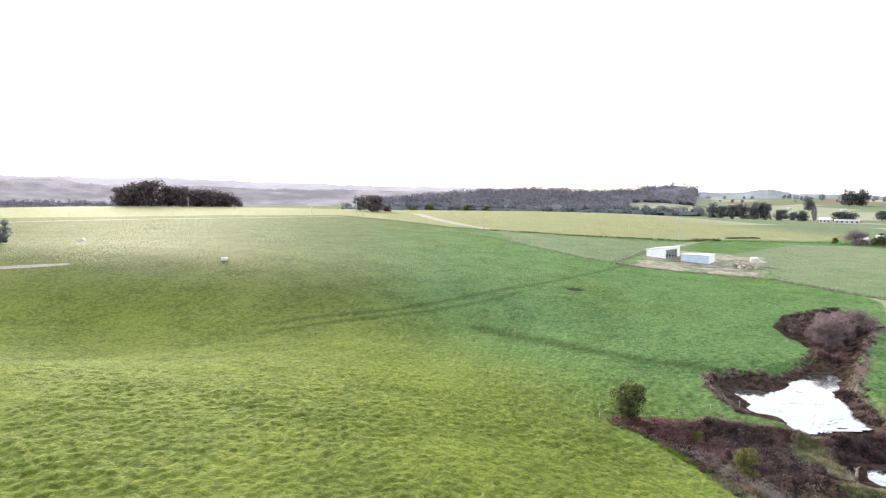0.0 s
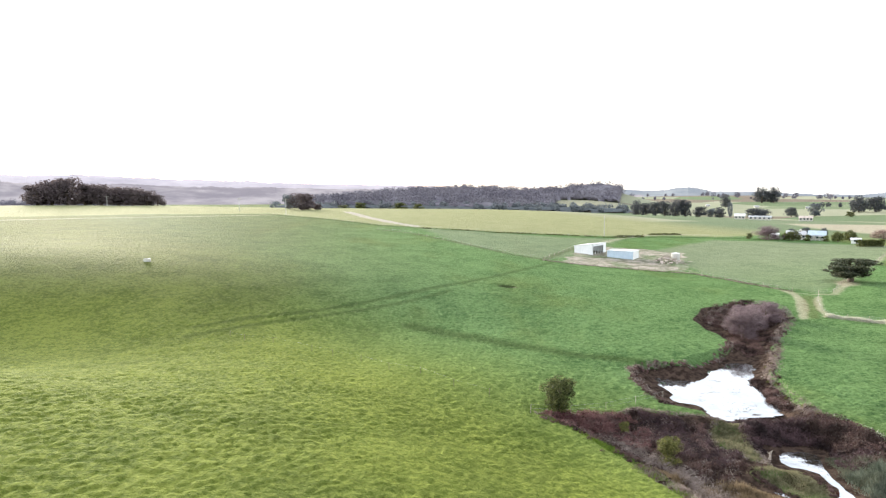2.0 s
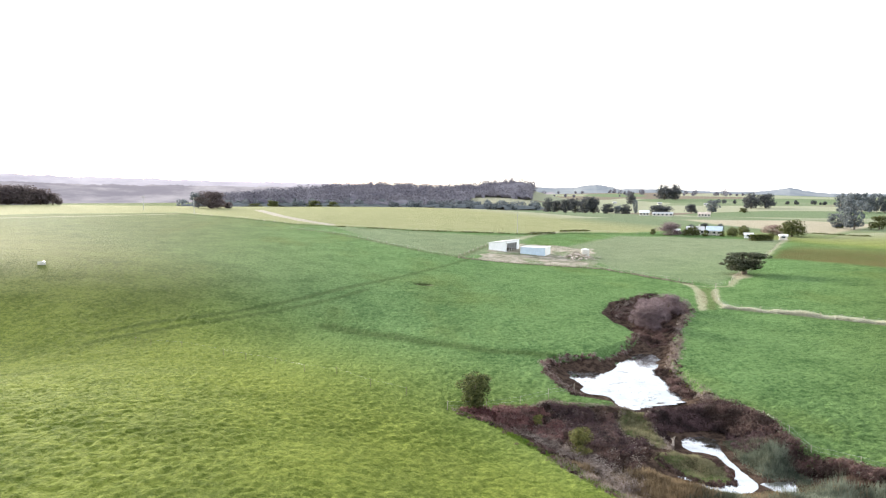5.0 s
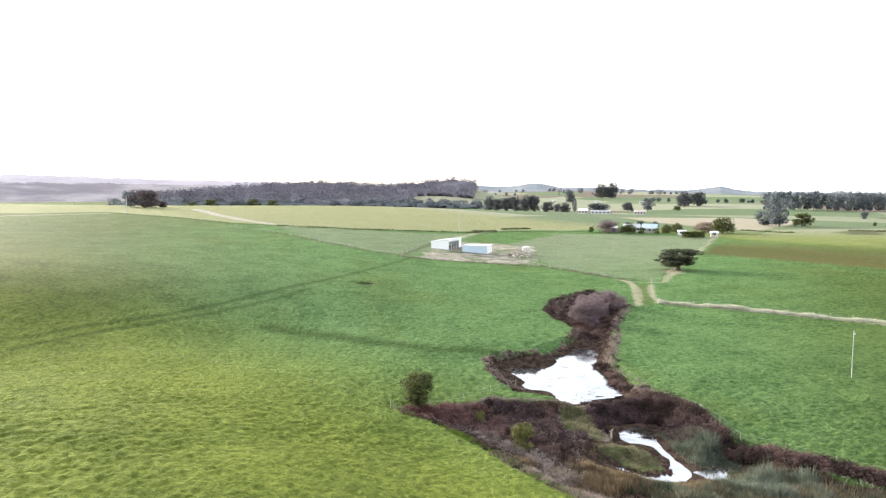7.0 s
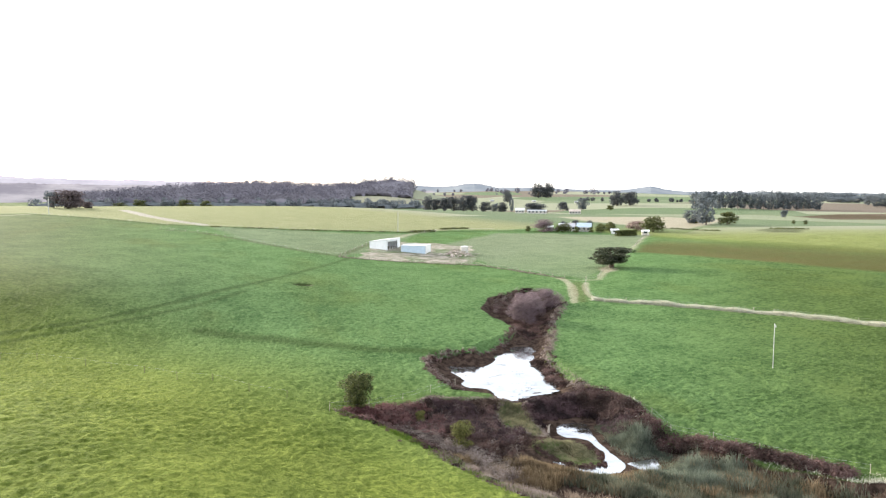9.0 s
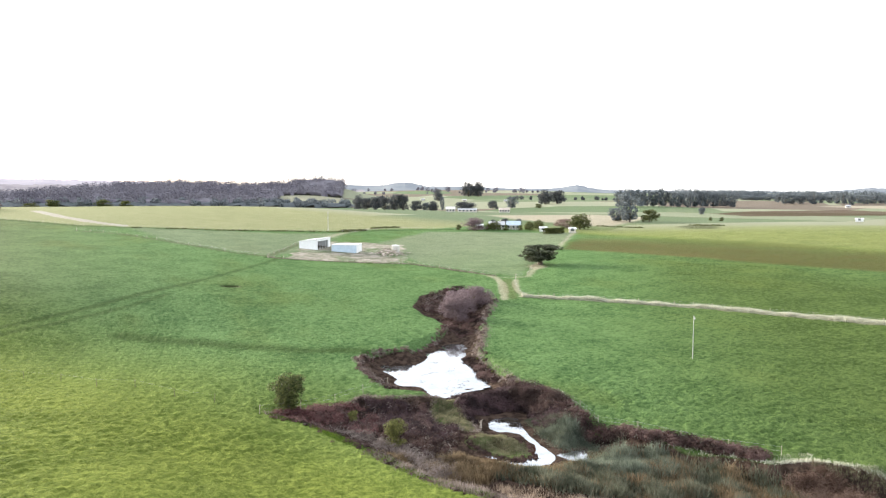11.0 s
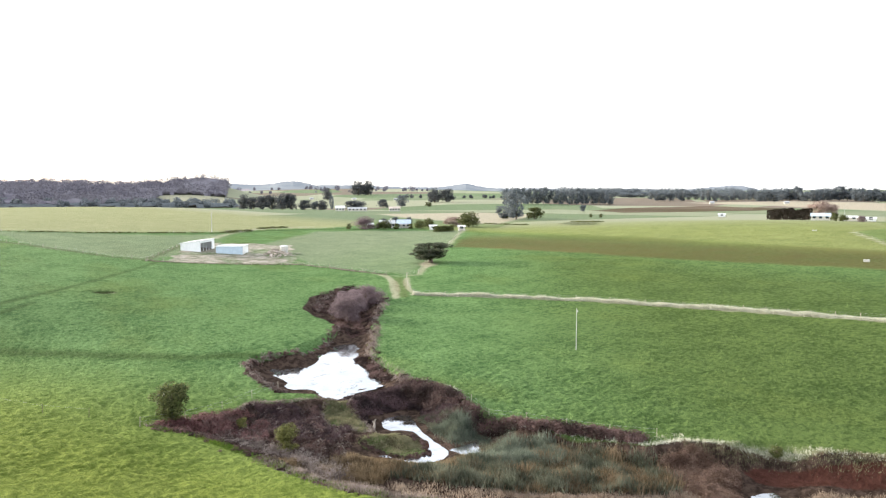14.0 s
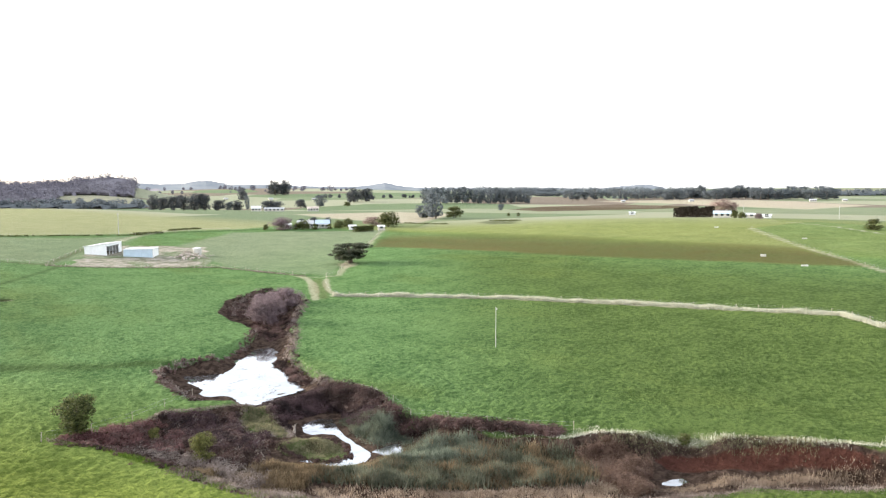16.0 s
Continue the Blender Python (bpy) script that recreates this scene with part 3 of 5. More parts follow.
def height(x, y):
    x, y = np.asarray(x, float), np.asarray(y, float)
    z = np.full(np.shape(x), 10.0)
    for bx, by, s, h in HILLS_A + HILLS_B + FAR_HILLS:
        z = z + h * np.exp(-((x - bx) ** 2 + (y - by) ** 2) / (2 * s * s))
    z = z + 0.12 * (vnoise(x, y, 14, 3) - 0.5) + 0.12 * (vnoise(x, y, 4, 4) - 0.5)
    near = (x > -5) & (x < 175) & (y > -20) & (y < 180)
    if not np.any(near):
        return z
    xn, yn, zn = x[near] if x.ndim else x, y[near] if x.ndim else y, z[near] if x.ndim else z
    wob = 1.6 * (vnoise(xn, yn, 3.5, 7) - 0.5)
    gd = edge_distance(xn, yn, GULLY, True) + wob
    floor = 0.65 + 0.5 * (vnoise(xn, yn, 2.5, 9) - 0.3) + 0.9 * smooth(yn, 78, 90) + 0.012 * np.maximum(0, yn - 105) ** 1.25
    floor = floor + 0.3 * smooth(-edge_distance(xn, yn, ISLAND, True), 0, 0.6)
    floor = floor + 1.5 * smooth(-edge_distance(xn, yn, DAM, True), -0.5, 3)
    zg = zn + (np.minimum(floor, zn) - zn) * smooth(-gd, 0.0, 3.2)
    for p, level in PONDS:
        rag = 1.0 if level > 1 else 0.3
        pd = edge_distance(xn, yn, p, True) + rag * (1.1 * (vnoise(xn, yn, 1.7, 11) - 0.5) + 0.5 * (vnoise(xn, yn, 0.6, 12) - 0.5))
        low = level < 1
        bank = level + np.maximum(0.03 + (0.1 if low else 0.28) * pd, -0.7) + 0.22 * np.maximum(pd - (1.6 if low else 0.6), 0) ** 1.5
        zg = np.minimum(zg, bank)
    zg = zg - 0.7 * np.exp(-((xn - PIT[0][0]) ** 2 * 0.5 + (yn - PIT[0][1]) ** 2) / 2.2)
    if x.ndim:
        z[near] = zg
        return z
    return zg


def lines(lo, hi, step, out_lo, out_hi):
    """Grid lines: even between lo and hi, ever wider outside."""
    mid = list(np.arange(lo, hi + 1e-6, step))
    for sign, edge, end, side in ((1, hi, out_hi, "hi"), (-1, lo, out_lo, "lo")):
        v, d, more = edge, step, []
        while sign * (end - v) > 0:
            d *= 1.021 if abs(v) < 650 else 1.07
            v += sign * d
            more.append(v)
        mid = mid + more if side == "hi" else more[::-1] + mid
    return np.array(mid)


def mesh_of(name, verts, faces, material, smooth_faces=False):
    """A mesh from arrays of corners and of equal-sided faces."""
    me = bpy.data.meshes.new(name)
    verts, faces = np.asarray(verts, np.float32), np.asarray(faces, np.int32)
    nf, k = faces.shape
    me.vertices.add(len(verts))
    me.vertices.foreach_set("co", verts.ravel())
    me.loops.add(nf * k)
    me.loops.foreach_set("vertex_index", faces.ravel())
    me.polygons.add(nf)
    me.polygons.foreach_set("loop_start", np.arange(nf, dtype=np.int32) * k)
    me.polygons.foreach_set("use_smooth", np.full(nf, smooth_faces))
    me.update(calc_edges=True)
    me.materials.append(material)
    return me


def sward_tones(gx, gy):
    """Where the pasture is lush, darkened rightwards or dull to the left, 0 to 1."""
    wob = 2.0 * (vnoise(gx, gy, 5, 21) - 0.5)

    def area(poly, soft):
        return smooth(-edge_distance(gx, gy, poly, True) + wob, -soft, soft)

    lush = smooth(0.9 * gx + 0.55 * gy, 42, 94) * (1 - 0.2 * smooth(gx - 0.9 * gy, -10, 120))
    upper = VERGE[1:] + [(150, 5), (222, 20)] + BROWN[10:17] + BROWN[:1] + FENCE_TREE[3:1:-1]
    lush = np.maximum(lush, 0.95 * area(upper, 2.0)) * (1 - smooth(gx, 212, 236))
    lush = np.maximum(lush, 0.55 * area(DIAG_TRACK + [(205, 10), (330, 40), (345, 105)], 2.0))
    # deep puts the lens's dim right edge into the pasture's colour
    return {"lush": lush, "deep": smooth(gx - 0.9 * gy, -18, 52) * (1 - smooth(gx, 150, 215)),
            "dull_slope": smooth(-gx, -35, 60) * smooth(gy, 122, 165) * (1 - area(DRY_FIELD, 2.5))}


def build_ground():
    xs = np.concatenate([lines(-62, -42, 0.7, -4600, -42), np.arange(-41.76, 46, 0.24), np.arange(46.3, 68, 0.4), lines(68.2, 106, 0.7, 68.2, 4600)])
    ys = np.concatenate([lines(15, 36, 0.7, -700, 36), np.arange(36.24, 84, 0.24), np.arange(84.3, 114, 0.4), lines(114.2, 165, 0.8, 114.2, 4600)])
    nx, ny = len(xs), len(ys)
    gx, gy = [a.ravel() for a in np.meshgrid(xs, ys)]
    z = height(gx, gy)
    # tussocks: low uneven mounds of grass
    sod = smooth(edge_distance(gx, gy, GULLY, True), 0.2, 1.6) * (1 - smooth(np.hypot(gx - 8, gy - 75), 60, 110))
    wx, wy = gx + 0.5 * vnoise(gx, gy, 0.8, 51), 0.8 * gy + 0.5 * vnoise(gx, gy, 0.8, 56)
    big = 0.7 * vnoise(wx * 0.8 + wy * 0.6, wy * 0.8 - wx * 0.6, 0.43, 52) + 0.3 * vnoise(wx, wy, 0.9, 57)
    z = z + sod * (0.175 * smooth(big, 0.28, 0.72) + 0.07 * vnoise(gx, gy, 1.6, 53)) * (0.55 + 0.6 * vnoise(gx, gy, 7, 55))
    i = np.arange((nx - 1) * (ny - 1))
    a = i % (nx - 1) + (i // (nx - 1)) * nx
    me = mesh_of("ground", np.stack([gx, gy, z], -1), np.stack([a, a + 1, a + nx + 1, a + nx], -1), M_GROUND, True)
    wob = 2.0 * (vnoise(gx, gy, 5, 21) - 0.5)

    def area(poly, soft=1.5, w=1.0):
        return smooth(-edge_distance(gx, gy, poly, True) + wob * w, -soft, soft)

    def strip(line, half, soft=1.0):
        return 1 - smooth(edge_distance(gx, gy, line) + 0.3 * wob, half, half + soft)

    gul = smooth(-edge_distance(gx, gy, GULLY, True) + 0.8 * wob, -0.6, 1.2)
    isl = np.maximum(area(ISLAND_TOP, 0.9, 0.8), area(ISLAND_TIP, 0.7, 0.6)) * (0.55 + 0.6 * vnoise(gx, gy, 1.3, 62))
    mud = 0 * gx
    for p, level in PONDS:
        mud = np.maximum(mud, 1 - smooth(edge_distance(gx, gy, p, True) + 0.6 * wob, 0.8, 2.2))
    tones = sward_tones(gx, gy)
    masks = {
        "gully": np.clip(np.maximum(gul, mud) - 0.7 * isl, 0, 1),
        "dry": np.clip(area(DRY_FIELD, 2.5) + 0.4 * smooth(gx, 212, 236) * (1 - tones["lush"]), 0, 1),
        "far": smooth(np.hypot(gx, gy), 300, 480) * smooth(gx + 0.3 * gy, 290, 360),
        "straw": np.clip(strip(VERGE[1:], 0.6, 0.6) + 0.75 * strip(TRACK_EAST, 0.4, 0.7) + 0.5 * strip(TRACK_NORTH, 0.4, 0.9) + 0.2 * strip(FENCE_TREE[:3], 0.4) + 0.6 * strip(FENCE_TREE[2:], 0.5) + 0.75 * strip(TRACK[:5], 0.7, 0.8) + 0.4 * strip(TRACK[4:], 0.4) + 0.8 * area(TREE_FOOT, 1.5)
                         + 0.8 * strip(STRAW_FRONT, 0.5, 1.2) + 0.6 * strip(GREY_SLOPE, 0.5, 1.0) + 0.7 * strip(DRIVE, 0.9, 1.5) + 0.9 * (1 - smooth(np.hypot(gx - PIT[0][0] - 1.5, gy - PIT[0][1] + 1.6), 0.4, 1.1))
                         + 0.8 * strip(FAR_TRACK, 1.5, 2) + 0.8 * strip(DIAG_TRACK, 0.5, 0.8) + 0.5 * strip(FENCE_HILL, 0.5), 0, 1),
        "brown": 0.4 * strip(TRACK_MID, 0.9, 1.2) + area(BROWN, 3) * (1 - 0.75 * smooth(edge_distance(gx, gy, BROWN[10:] + BROWN[:1]), 22, 62)),
        "red": np.clip(0.5 * area(RED_SOIL, 6, 3.0) + 0.95 * area(RED_BANK, 0.7, 0.5) + 0.7 * strip(ISLAND[7:12], 0.35, 0.6), 0, 1),
        "pale": np.clip(area(PALE_FIELD, 6) + area(STRAW, 4) + 0.5 * area(SLOPE_FIELD, 6), 0, 1),
        "pit": np.maximum(1 - smooth(np.hypot((gx - PIT[0][0]) * 0.75, gy - PIT[0][1]), 1.2, 2.4), 0.7 * area(WET_SPOT, 3)),
        "thin": np.clip(area(PADDOCK, 2) * (0.6 + 0.4 * smooth(gy - 0.3 * gx, 130, 215)) + 0.8 * area(HILLSIDE, 3), 0, 1),
        "yard": area(YARD, 2.5, 2.0) * (0.45 + 0.75 * smooth(vnoise(gx, gy, 7, 61), 0.25, 0.75)),
        "gravel": np.clip(strip(GRAVEL_ROAD, 2.5, 1.5) + strip(LEFT_TRACK, 0.5) + 0.5 * strip(ROAD_FAR, 1.6, 1.5), 0, 1),
        # last term paints the grass's shade beside the verge; SWALE darkens its hollow
        "rut_and_shade": np.clip(0.65 * strip(RUT_ONE, 0.4, 0.9) + 0.6 * strip(RUT_TWO, 0.4, 0.9) + 0.75 * strip(SWALE[1:], 0.5, 3.2) + 0.5 * strip([(x - 3, y + 8) for x, y in FAR_TRACK], 1.5, 3)
                       + 0.95 * strip(FIELD_EDGE, 1.2, 1.5) + 0.8 * strip(FENCE_HILL, 0.7, 1.2) + 0.8 * strip(HEDGE_FAR, 1.5, 1.5) + 0.85 * strip(FENCE_YARD, 0.5, 0.9) + 0.35 * strip(VERGE, 1.2, 0.8) * smooth(edge_distance(gx, gy, VERGE), 1.0, 1.3), 0, 1),
    }
    masks.update(tones)
    for name, v in masks.items():
        me.attributes.new(name, "FLOAT", "POINT").data.foreach_set("value", v.astype(np.float32))
    return tagged(new("ground", me), "rolling green pasture with trodden tracks and a muddy gully", "pasture", kind="structure")


build_ground()


def at(x, y, up=0.0):
    return (x, y, float(height(np.array([x]), np.array([y]))[0]) + up)


def build_water(name, pond, label):
    """A level sheet under the banks; the land cuts its shore."""
    poly, level = pond
    pts = np.array(poly, float)
    lo, hi = pts.min(0) - 1.2, pts.max(0) + 1.2
    nx, ny = int((hi[0] - lo[0]) / 0.5) + 2, int((hi[1] - lo[1]) / 0.5) + 2
    gx, gy = [v.ravel() for v in np.meshgrid(lo[0] + 0.5 * np.arange(nx), lo[1] + 0.5 * np.arange(ny))]
    i = np.arange((nx - 1) * (ny - 1))
    a = i % (nx - 1) + (i // (nx - 1)) * nx
    keep = edge_distance(gx[a] + 0.25, gy[a] + 0.25, poly, True) < 1.1
    a = a[keep]
    me = mesh_of(name, np.stack([gx, gy, 0 * gx + level], -1), np.stack([a, a + 1, a + nx + 1, a + nx], -1), M_WATER, True)
    return tagged(new(name, me), label, "water", kind="structure")


build_water("water_1", PONDS[0], "still farm pond mirroring the white sky")
build_water("water_2", PONDS[1], "winding pool bending round a grassy islet")
build_water("water_3", PONDS[2], "little puddle among the reeds")
build_water("water_4", PONDS[3], "little puddle below a red earth bank")


# ---- building blocks ----
rng = np.random.default_rng(7)


def part(name, bm, material, parent, label=""):
    """Links a bmesh as one mesh object under a thing or a part."""
    me = bpy.data.meshes.new(name)
    bm.to_mesh(me)
    bm.free()
    me.materials.append(material)
    ob = new(name, me)
    ob.parent = parent
    return tagged(ob, label)


def piece(name, me, parent, label=""):
    ob = new(name, me)
    ob.parent = parent
    return tagged(ob, label)


def thing(name, place, turn=0.0, label="", category="", group=""):
    ob = new(name)
    ob.empty_display_size = 0.2
    ob.matrix_basis = pose(*place, 0, 0, turn)
    return tagged(ob, label, category, group)


def box(x0, x1, y0, y1, z0, z1, bevel=0.0):
    bm = bmesh.new()
    bmesh.ops.create_cube(bm, size=1)
    bmesh.ops.scale(bm, vec=(x1 - x0, y1 - y0, z1 - z0), verts=bm.verts)
    bmesh.ops.translate(bm, vec=((x0 + x1) / 2, (y0 + y1) / 2, (z0 + z1) / 2), verts=bm.verts)
    if bevel:
        bmesh.ops.bevel(bm, geom=bm.edges[:], offset=bevel, segments=2, affect="EDGES")
    return bm


def prism(outline, y0, y1):
    """A solid with the outline (x, z), from y0 to y1."""
    bm = bmesh.new()
    f = bm.faces.new([bm.verts.new((x, y0, z)) for x, z in outline])
    r = bmesh.ops.extrude_face_region(bm, geom=[f])
    bmesh.ops.translate(bm, vec=(0, y1 - y0, 0), verts=[v for v in r["geom"] if isinstance(v, bmesh.types.BMVert)])
    bmesh.ops.recalc_face_normals(bm, faces=bm.faces[:])
    return bm


def rod(a, b, r0, r1=None, sides=8):
    a, b = Vector(a), Vector(b)
    bm = bmesh.new()
    bmesh.ops.create_cone(bm, cap_ends=True, segments=sides, radius1=r0, radius2=r0 if r1 is None else r1, depth=(b - a).length)
    bmesh.ops.transform(bm, matrix=Matrix.Translation((a + b) / 2) @ (b - a).to_track_quat("Z", "Y").to_matrix().to_4x4(), verts=bm.verts)
    return bm


def join(*bms):
    out = bmesh.new()
    for b in bms:
        me = bpy.data.meshes.new("tmp")
        b.to_mesh(me)
        b.free()
        out.from_mesh(me)
        bpy.data.meshes.remove(me)
    return out


def unit(v):
    return v / (np.linalg.norm(v, axis=-1, keepdims=True) + 1e-9)


def leaf_cards(pos, facing, size, long=1.6, loose=0.9):
    """Small folded leaves: one four-sided card a leaf, at pos, turned roughly to facing."""
    n = len(pos)
    nrm = unit(facing + loose * rng.normal(size=(n, 3)))
    u = unit(np.cross(nrm, rng.normal(size=(n, 3))))
    v = np.cross(nrm, u)
    s = size * rng.uniform(0.6, 1.3, (n, 1))
    c = np.stack([pos - u * s * long * 0.5, pos - v * s * 0.5 + nrm * s * 0.12, pos + u * s * long * 0.5, pos + v * s * 0.5 + nrm * s * 0.12], 1)
    return c.reshape(-1, 3), np.arange(4 * n).reshape(-1, 4)


def blades(pos, tall, wide, lean=0.35):
    """Upright grass or reed blades, one thin three-cornered leaf each."""
    n = len(pos)
    a = rng.uniform(0, 2 * np.pi, n)
    side = np.stack([np.cos(a), np.sin(a), 0 * a], -1) * (wide * rng.uniform(0.6, 1.4, n))[:, None] * 0.5
    tip = np.stack([rng.normal(0, lean, n), rng.normal(0, lean, n), np.ones(n)], -1) * (tall * rng.uniform(0.55, 1.25, n))[:, None]
    c = np.stack([pos - side, pos + side, pos + tip], 1)
    return c.reshape(-1, 3), np.arange(3 * n).reshape(-1, 3)


def tube(path, radii, sides=6):
    path, radii = np.asarray(path, float), np.asarray(radii, float)
    d = unit(np.gradient(path, axis=0))
    ref = np.where(np.abs(d[:, 2:3]) > 0.8, [[1.0, 0, 0]], [[0, 0, 1.0]])
    u = unit(np.cross(d, ref))
    v = np.cross(d, u)
    a = np.linspace(0, 2 * np.pi, sides, endpoint=False)
    ring = path[:, None] + radii[:, None, None] * (np.cos(a)[None, :, None] * u[:, None] + np.sin(a)[None, :, None] * v[:, None])
    k, n = np.arange(len(path) - 1)[:, None] * sides, np.arange(sides)[None]
    f = np.stack([k + n, k + (n + 1) % sides, k + sides + (n + 1) % sides, k + sides + n], -1).reshape(-1, 4)
    return ring.reshape(-1, 3), f


def merged(bits):
    vs, fs, at_ = [], [], 0
    for v, f in bits:
        vs.append(v)
        fs.append(f + at_)
        at_ += len(v)
    return np.concatenate(vs), np.concatenate(fs)


def limb(a, b, r0, r1, sag=0.08):
    a, b = np.array(a, float), np.array(b, float)
    n = 5
    s = np.linspace(0, 1, n)[:, None]
    path = a + (b - a) * s + np.sin(s * np.pi) * rng.normal(0, sag, 3) * np.linalg.norm(b - a)
    return tube(path, np.linspace(r0, r1, n), 5)


def ball_points(n, shell=0.55):
    d = unit(rng.normal(size=(n, 3)))
    return d * (shell + (1 - shell) * rng.random((n, 1)) ** 0.6), d


# Each kind: crown's foot, fullness, clumps, leaves, leaf size (for a tree 10 m high and 10 m wide)
KINDS = {
    "cyp": dict(mat=M_HAZED_PINE, bark=M_BARK, foot=0.0, clumps=38, leaves=2200, leaf=0.46, clump=0.20, shape="full", trunk=0.04),
    "windbreak": dict(mat=M_WINDBREAK, bark=M_BARK, foot=0.0, clumps=42, leaves=2600, leaf=0.47, clump=0.22, shape="full", trunk=0.04),
    "dense": dict(mat=M_LEAF, bark=M_BARK, foot=0.0, clumps=34, leaves=2200, leaf=0.45, clump=0.20, shape="full", trunk=0.03),
    "gum": dict(mat=M_GUM_HAZED, bark=M_GUMBARK, foot=0.10, clumps=30, leaves=1700, leaf=0.44, clump=0.17, shape="bush", trunk=0.025),
    "bare": dict(mat=M_TWIG, bark=M_BARK, foot=0.0, clumps=34, leaves=7000, leaf=0.09, clump=0.22, shape="full", trunk=0.025, long=11.0, loose=0.9),
    "rosy": dict(mat=M_ROSY, bark=M_BARK, foot=0.0, clumps=28, leaves=3000, leaf=0.15, clump=0.22, shape="full", trunk=0.025, long=8.0),
    "shrub": dict(mat=M_LEAF, bark=M_BARK, foot=0.0, clumps=44, leaves=7500, leaf=0.26, clump=0.17, shape="bush", trunk=0.03, loose=0.8),
    "olive": dict(mat=M_OLIVE, bark=M_BARK, foot=0.0, clumps=30, leaves=4600, leaf=0.28, clump=0.18, shape="bush", trunk=0.03, loose=0.8),
    "flat": dict(mat=M_PINE, bark=M_BARK, foot=0.0, clumps=52, leaves=7500, leaf=0.32, clump=0.14, shape="blown", trunk=0.05),
}


def tree_meshes(kind, seed):
    """Trunk with limbs, and a crown of many small leaves in clumps; 10 m high, 10 m wide."""
    global rng
    rng = np.random.default_rng(seed)
    k = KINDS[kind]
    foot, n = k["foot"] * 10, k["clumps"]
    mid, half = (10 + foot) / 2, (10 - foot) / 2
    shape = k["shape"]
    widths = {"full": [2.6, 3.4, 3.9, 3.8, 2.9, 1.4], "bush": [1.5, 2.2, 2.9, 3.7, 3.4, 1.6], "blown": [0.5, 1.2, 2.9, 4.4, 4.2, 2.4]}[shape]
    zz = rng.uniform(0.22 if shape == "blown" else 0.12, 0.84, n) * 10
    aa = rng.uniform(0, 2 * np.pi, n)
    rr = np.interp(zz / 10, [0, 0.12, 0.3, 0.55, 0.75, 0.9], widths) * rng.uniform(0.35, 1.0, n)
    c = np.stack([rr * np.cos(aa), rr * np.sin(aa), zz], -1)
    if shape == "blown":
        c[:, 0] += (zz - 4.5) * 0.18
    c[:, 2] = np.minimum(c[:, 2], 10 - k["clump"] * 4)
    size = k["clump"] * 10 * rng.uniform(0.65, 1.15, len(c))
    size = np.minimum(size, np.maximum(0.8, c[:, 2] - foot * 0.5))
    which = rng.integers(0, len(c), k["leaves"])
    p, out = ball_points(k["leaves"])
    pos = c[which] + p * size[which][:, None] * ([1.25, 1.25, 0.5] if shape == "blown" else [1, 1, 0.8])
    pos[:, 2] = np.maximum(pos[:, 2], 0.05)
    up = out + [0, 0, 0.35]
    crown = leaf_cards(pos, up, k["leaf"], k.get("long", 1.6), k.get("loose", 0.55))
    bits = []
    top = np.array([rng.normal(0, 0.3), rng.normal(0, 0.3), mid + half * 0.35])
    s = np.linspace(0, 1, 7)[:, None]
    stem = np.array([0, 0, -0.3]) * (1 - s) + top * s + np.sin(s * 4) * rng.normal(0, 0.12, 3)
    r = k["trunk"] * 10
    bits.append(tube(stem, np.linspace(r * 1.25, r * 0.25, 7), 7))
    for q in c[:: 2 if n > 20 else 1]:
        j = rng.uniform(0.25, 0.85)
        start = np.array([0, 0, -0.3]) * (1 - j) + top * j
        if start[2] > q[2]:
            start = start * [1, 1, 0.5]
        bits.append(limb(start, q, r * 0.45 * (1.1 - j), r * 0.08))
    return mesh_of("trunk", *merged(bits), k["bark"], True), mesh_of("crown", *crown, k["mat"])


LABELS = {
    "cyp": ("cypress_tree", "dark dense cypress tree in the paddocks", "tree"),
    "windbreak": ("windbreak_tree", "broad brown-green windbreak tree on the ridge", "tree"),
    "dense": ("garden_tree", "rounded dark green leafy tree on the farm", "tree"),
    "gum": ("gum_tree", "tall open gum tree with pale bark", "tree"),
    "bare": ("bare_tree", "leafless grey-purple tree with fine twigs", "tree"),
    "rosy": ("bare_tree", "leafless rosy-brown tree with fine twigs", "tree"),
    "rosyfar": ("bare_tree", "leafless brown tree beside a distant house", "tree"),
}
PROTO = {}


def plant(kind, rows, group):
    """Trees of one kind: three builds, repeated at other sizes and turns."""
    name, label, cat = LABELS[kind]
    shape = "rosy" if kind == "rosyfar" else kind
    for i, (x, y, tall, wide) in enumerate(rows):
        v = (int(abs(x * 7 + y * 3)) % 3)
        if (kind, v) not in PROTO:
            t = thing(name, at(x, y, -0.15), (x * 37 + y * 11) % 360, label, cat, group)
            tr, cr = tree_meshes(shape, 40 + v * 7 + len(kind) * 13 + ord(kind[0]))
            piece("trunk", tr, t)
            piece("crown", cr, t)
            t.scale = (wide / 9.2, wide / 9.2, tall / 9.6)
            PROTO[kind, v] = t
        else:
            t = copy_thing(PROTO[kind, v], pose(*at(x, y, -0.15), 0, 0, (x * 37 + y * 11) % 360))
            t.scale = (wide / 9.2, wide / 9.2, tall / 9.6)


def lone(kind, name, x, y, tall, wide, label, cat, turn=0.0, lean=0.0):
    t = thing(name, at(x, y, -0.1), turn, label, cat)
    tr, cr = tree_meshes(kind, int(x * 3 + y))
    piece("trunk", tr, t)
    piece("crown", cr, t)
    t.scale = (wide / 9.0, wide / 9.0, tall / 9.6)
    if lean:
        t.rotation_euler[1] = radians(lean)
    return t


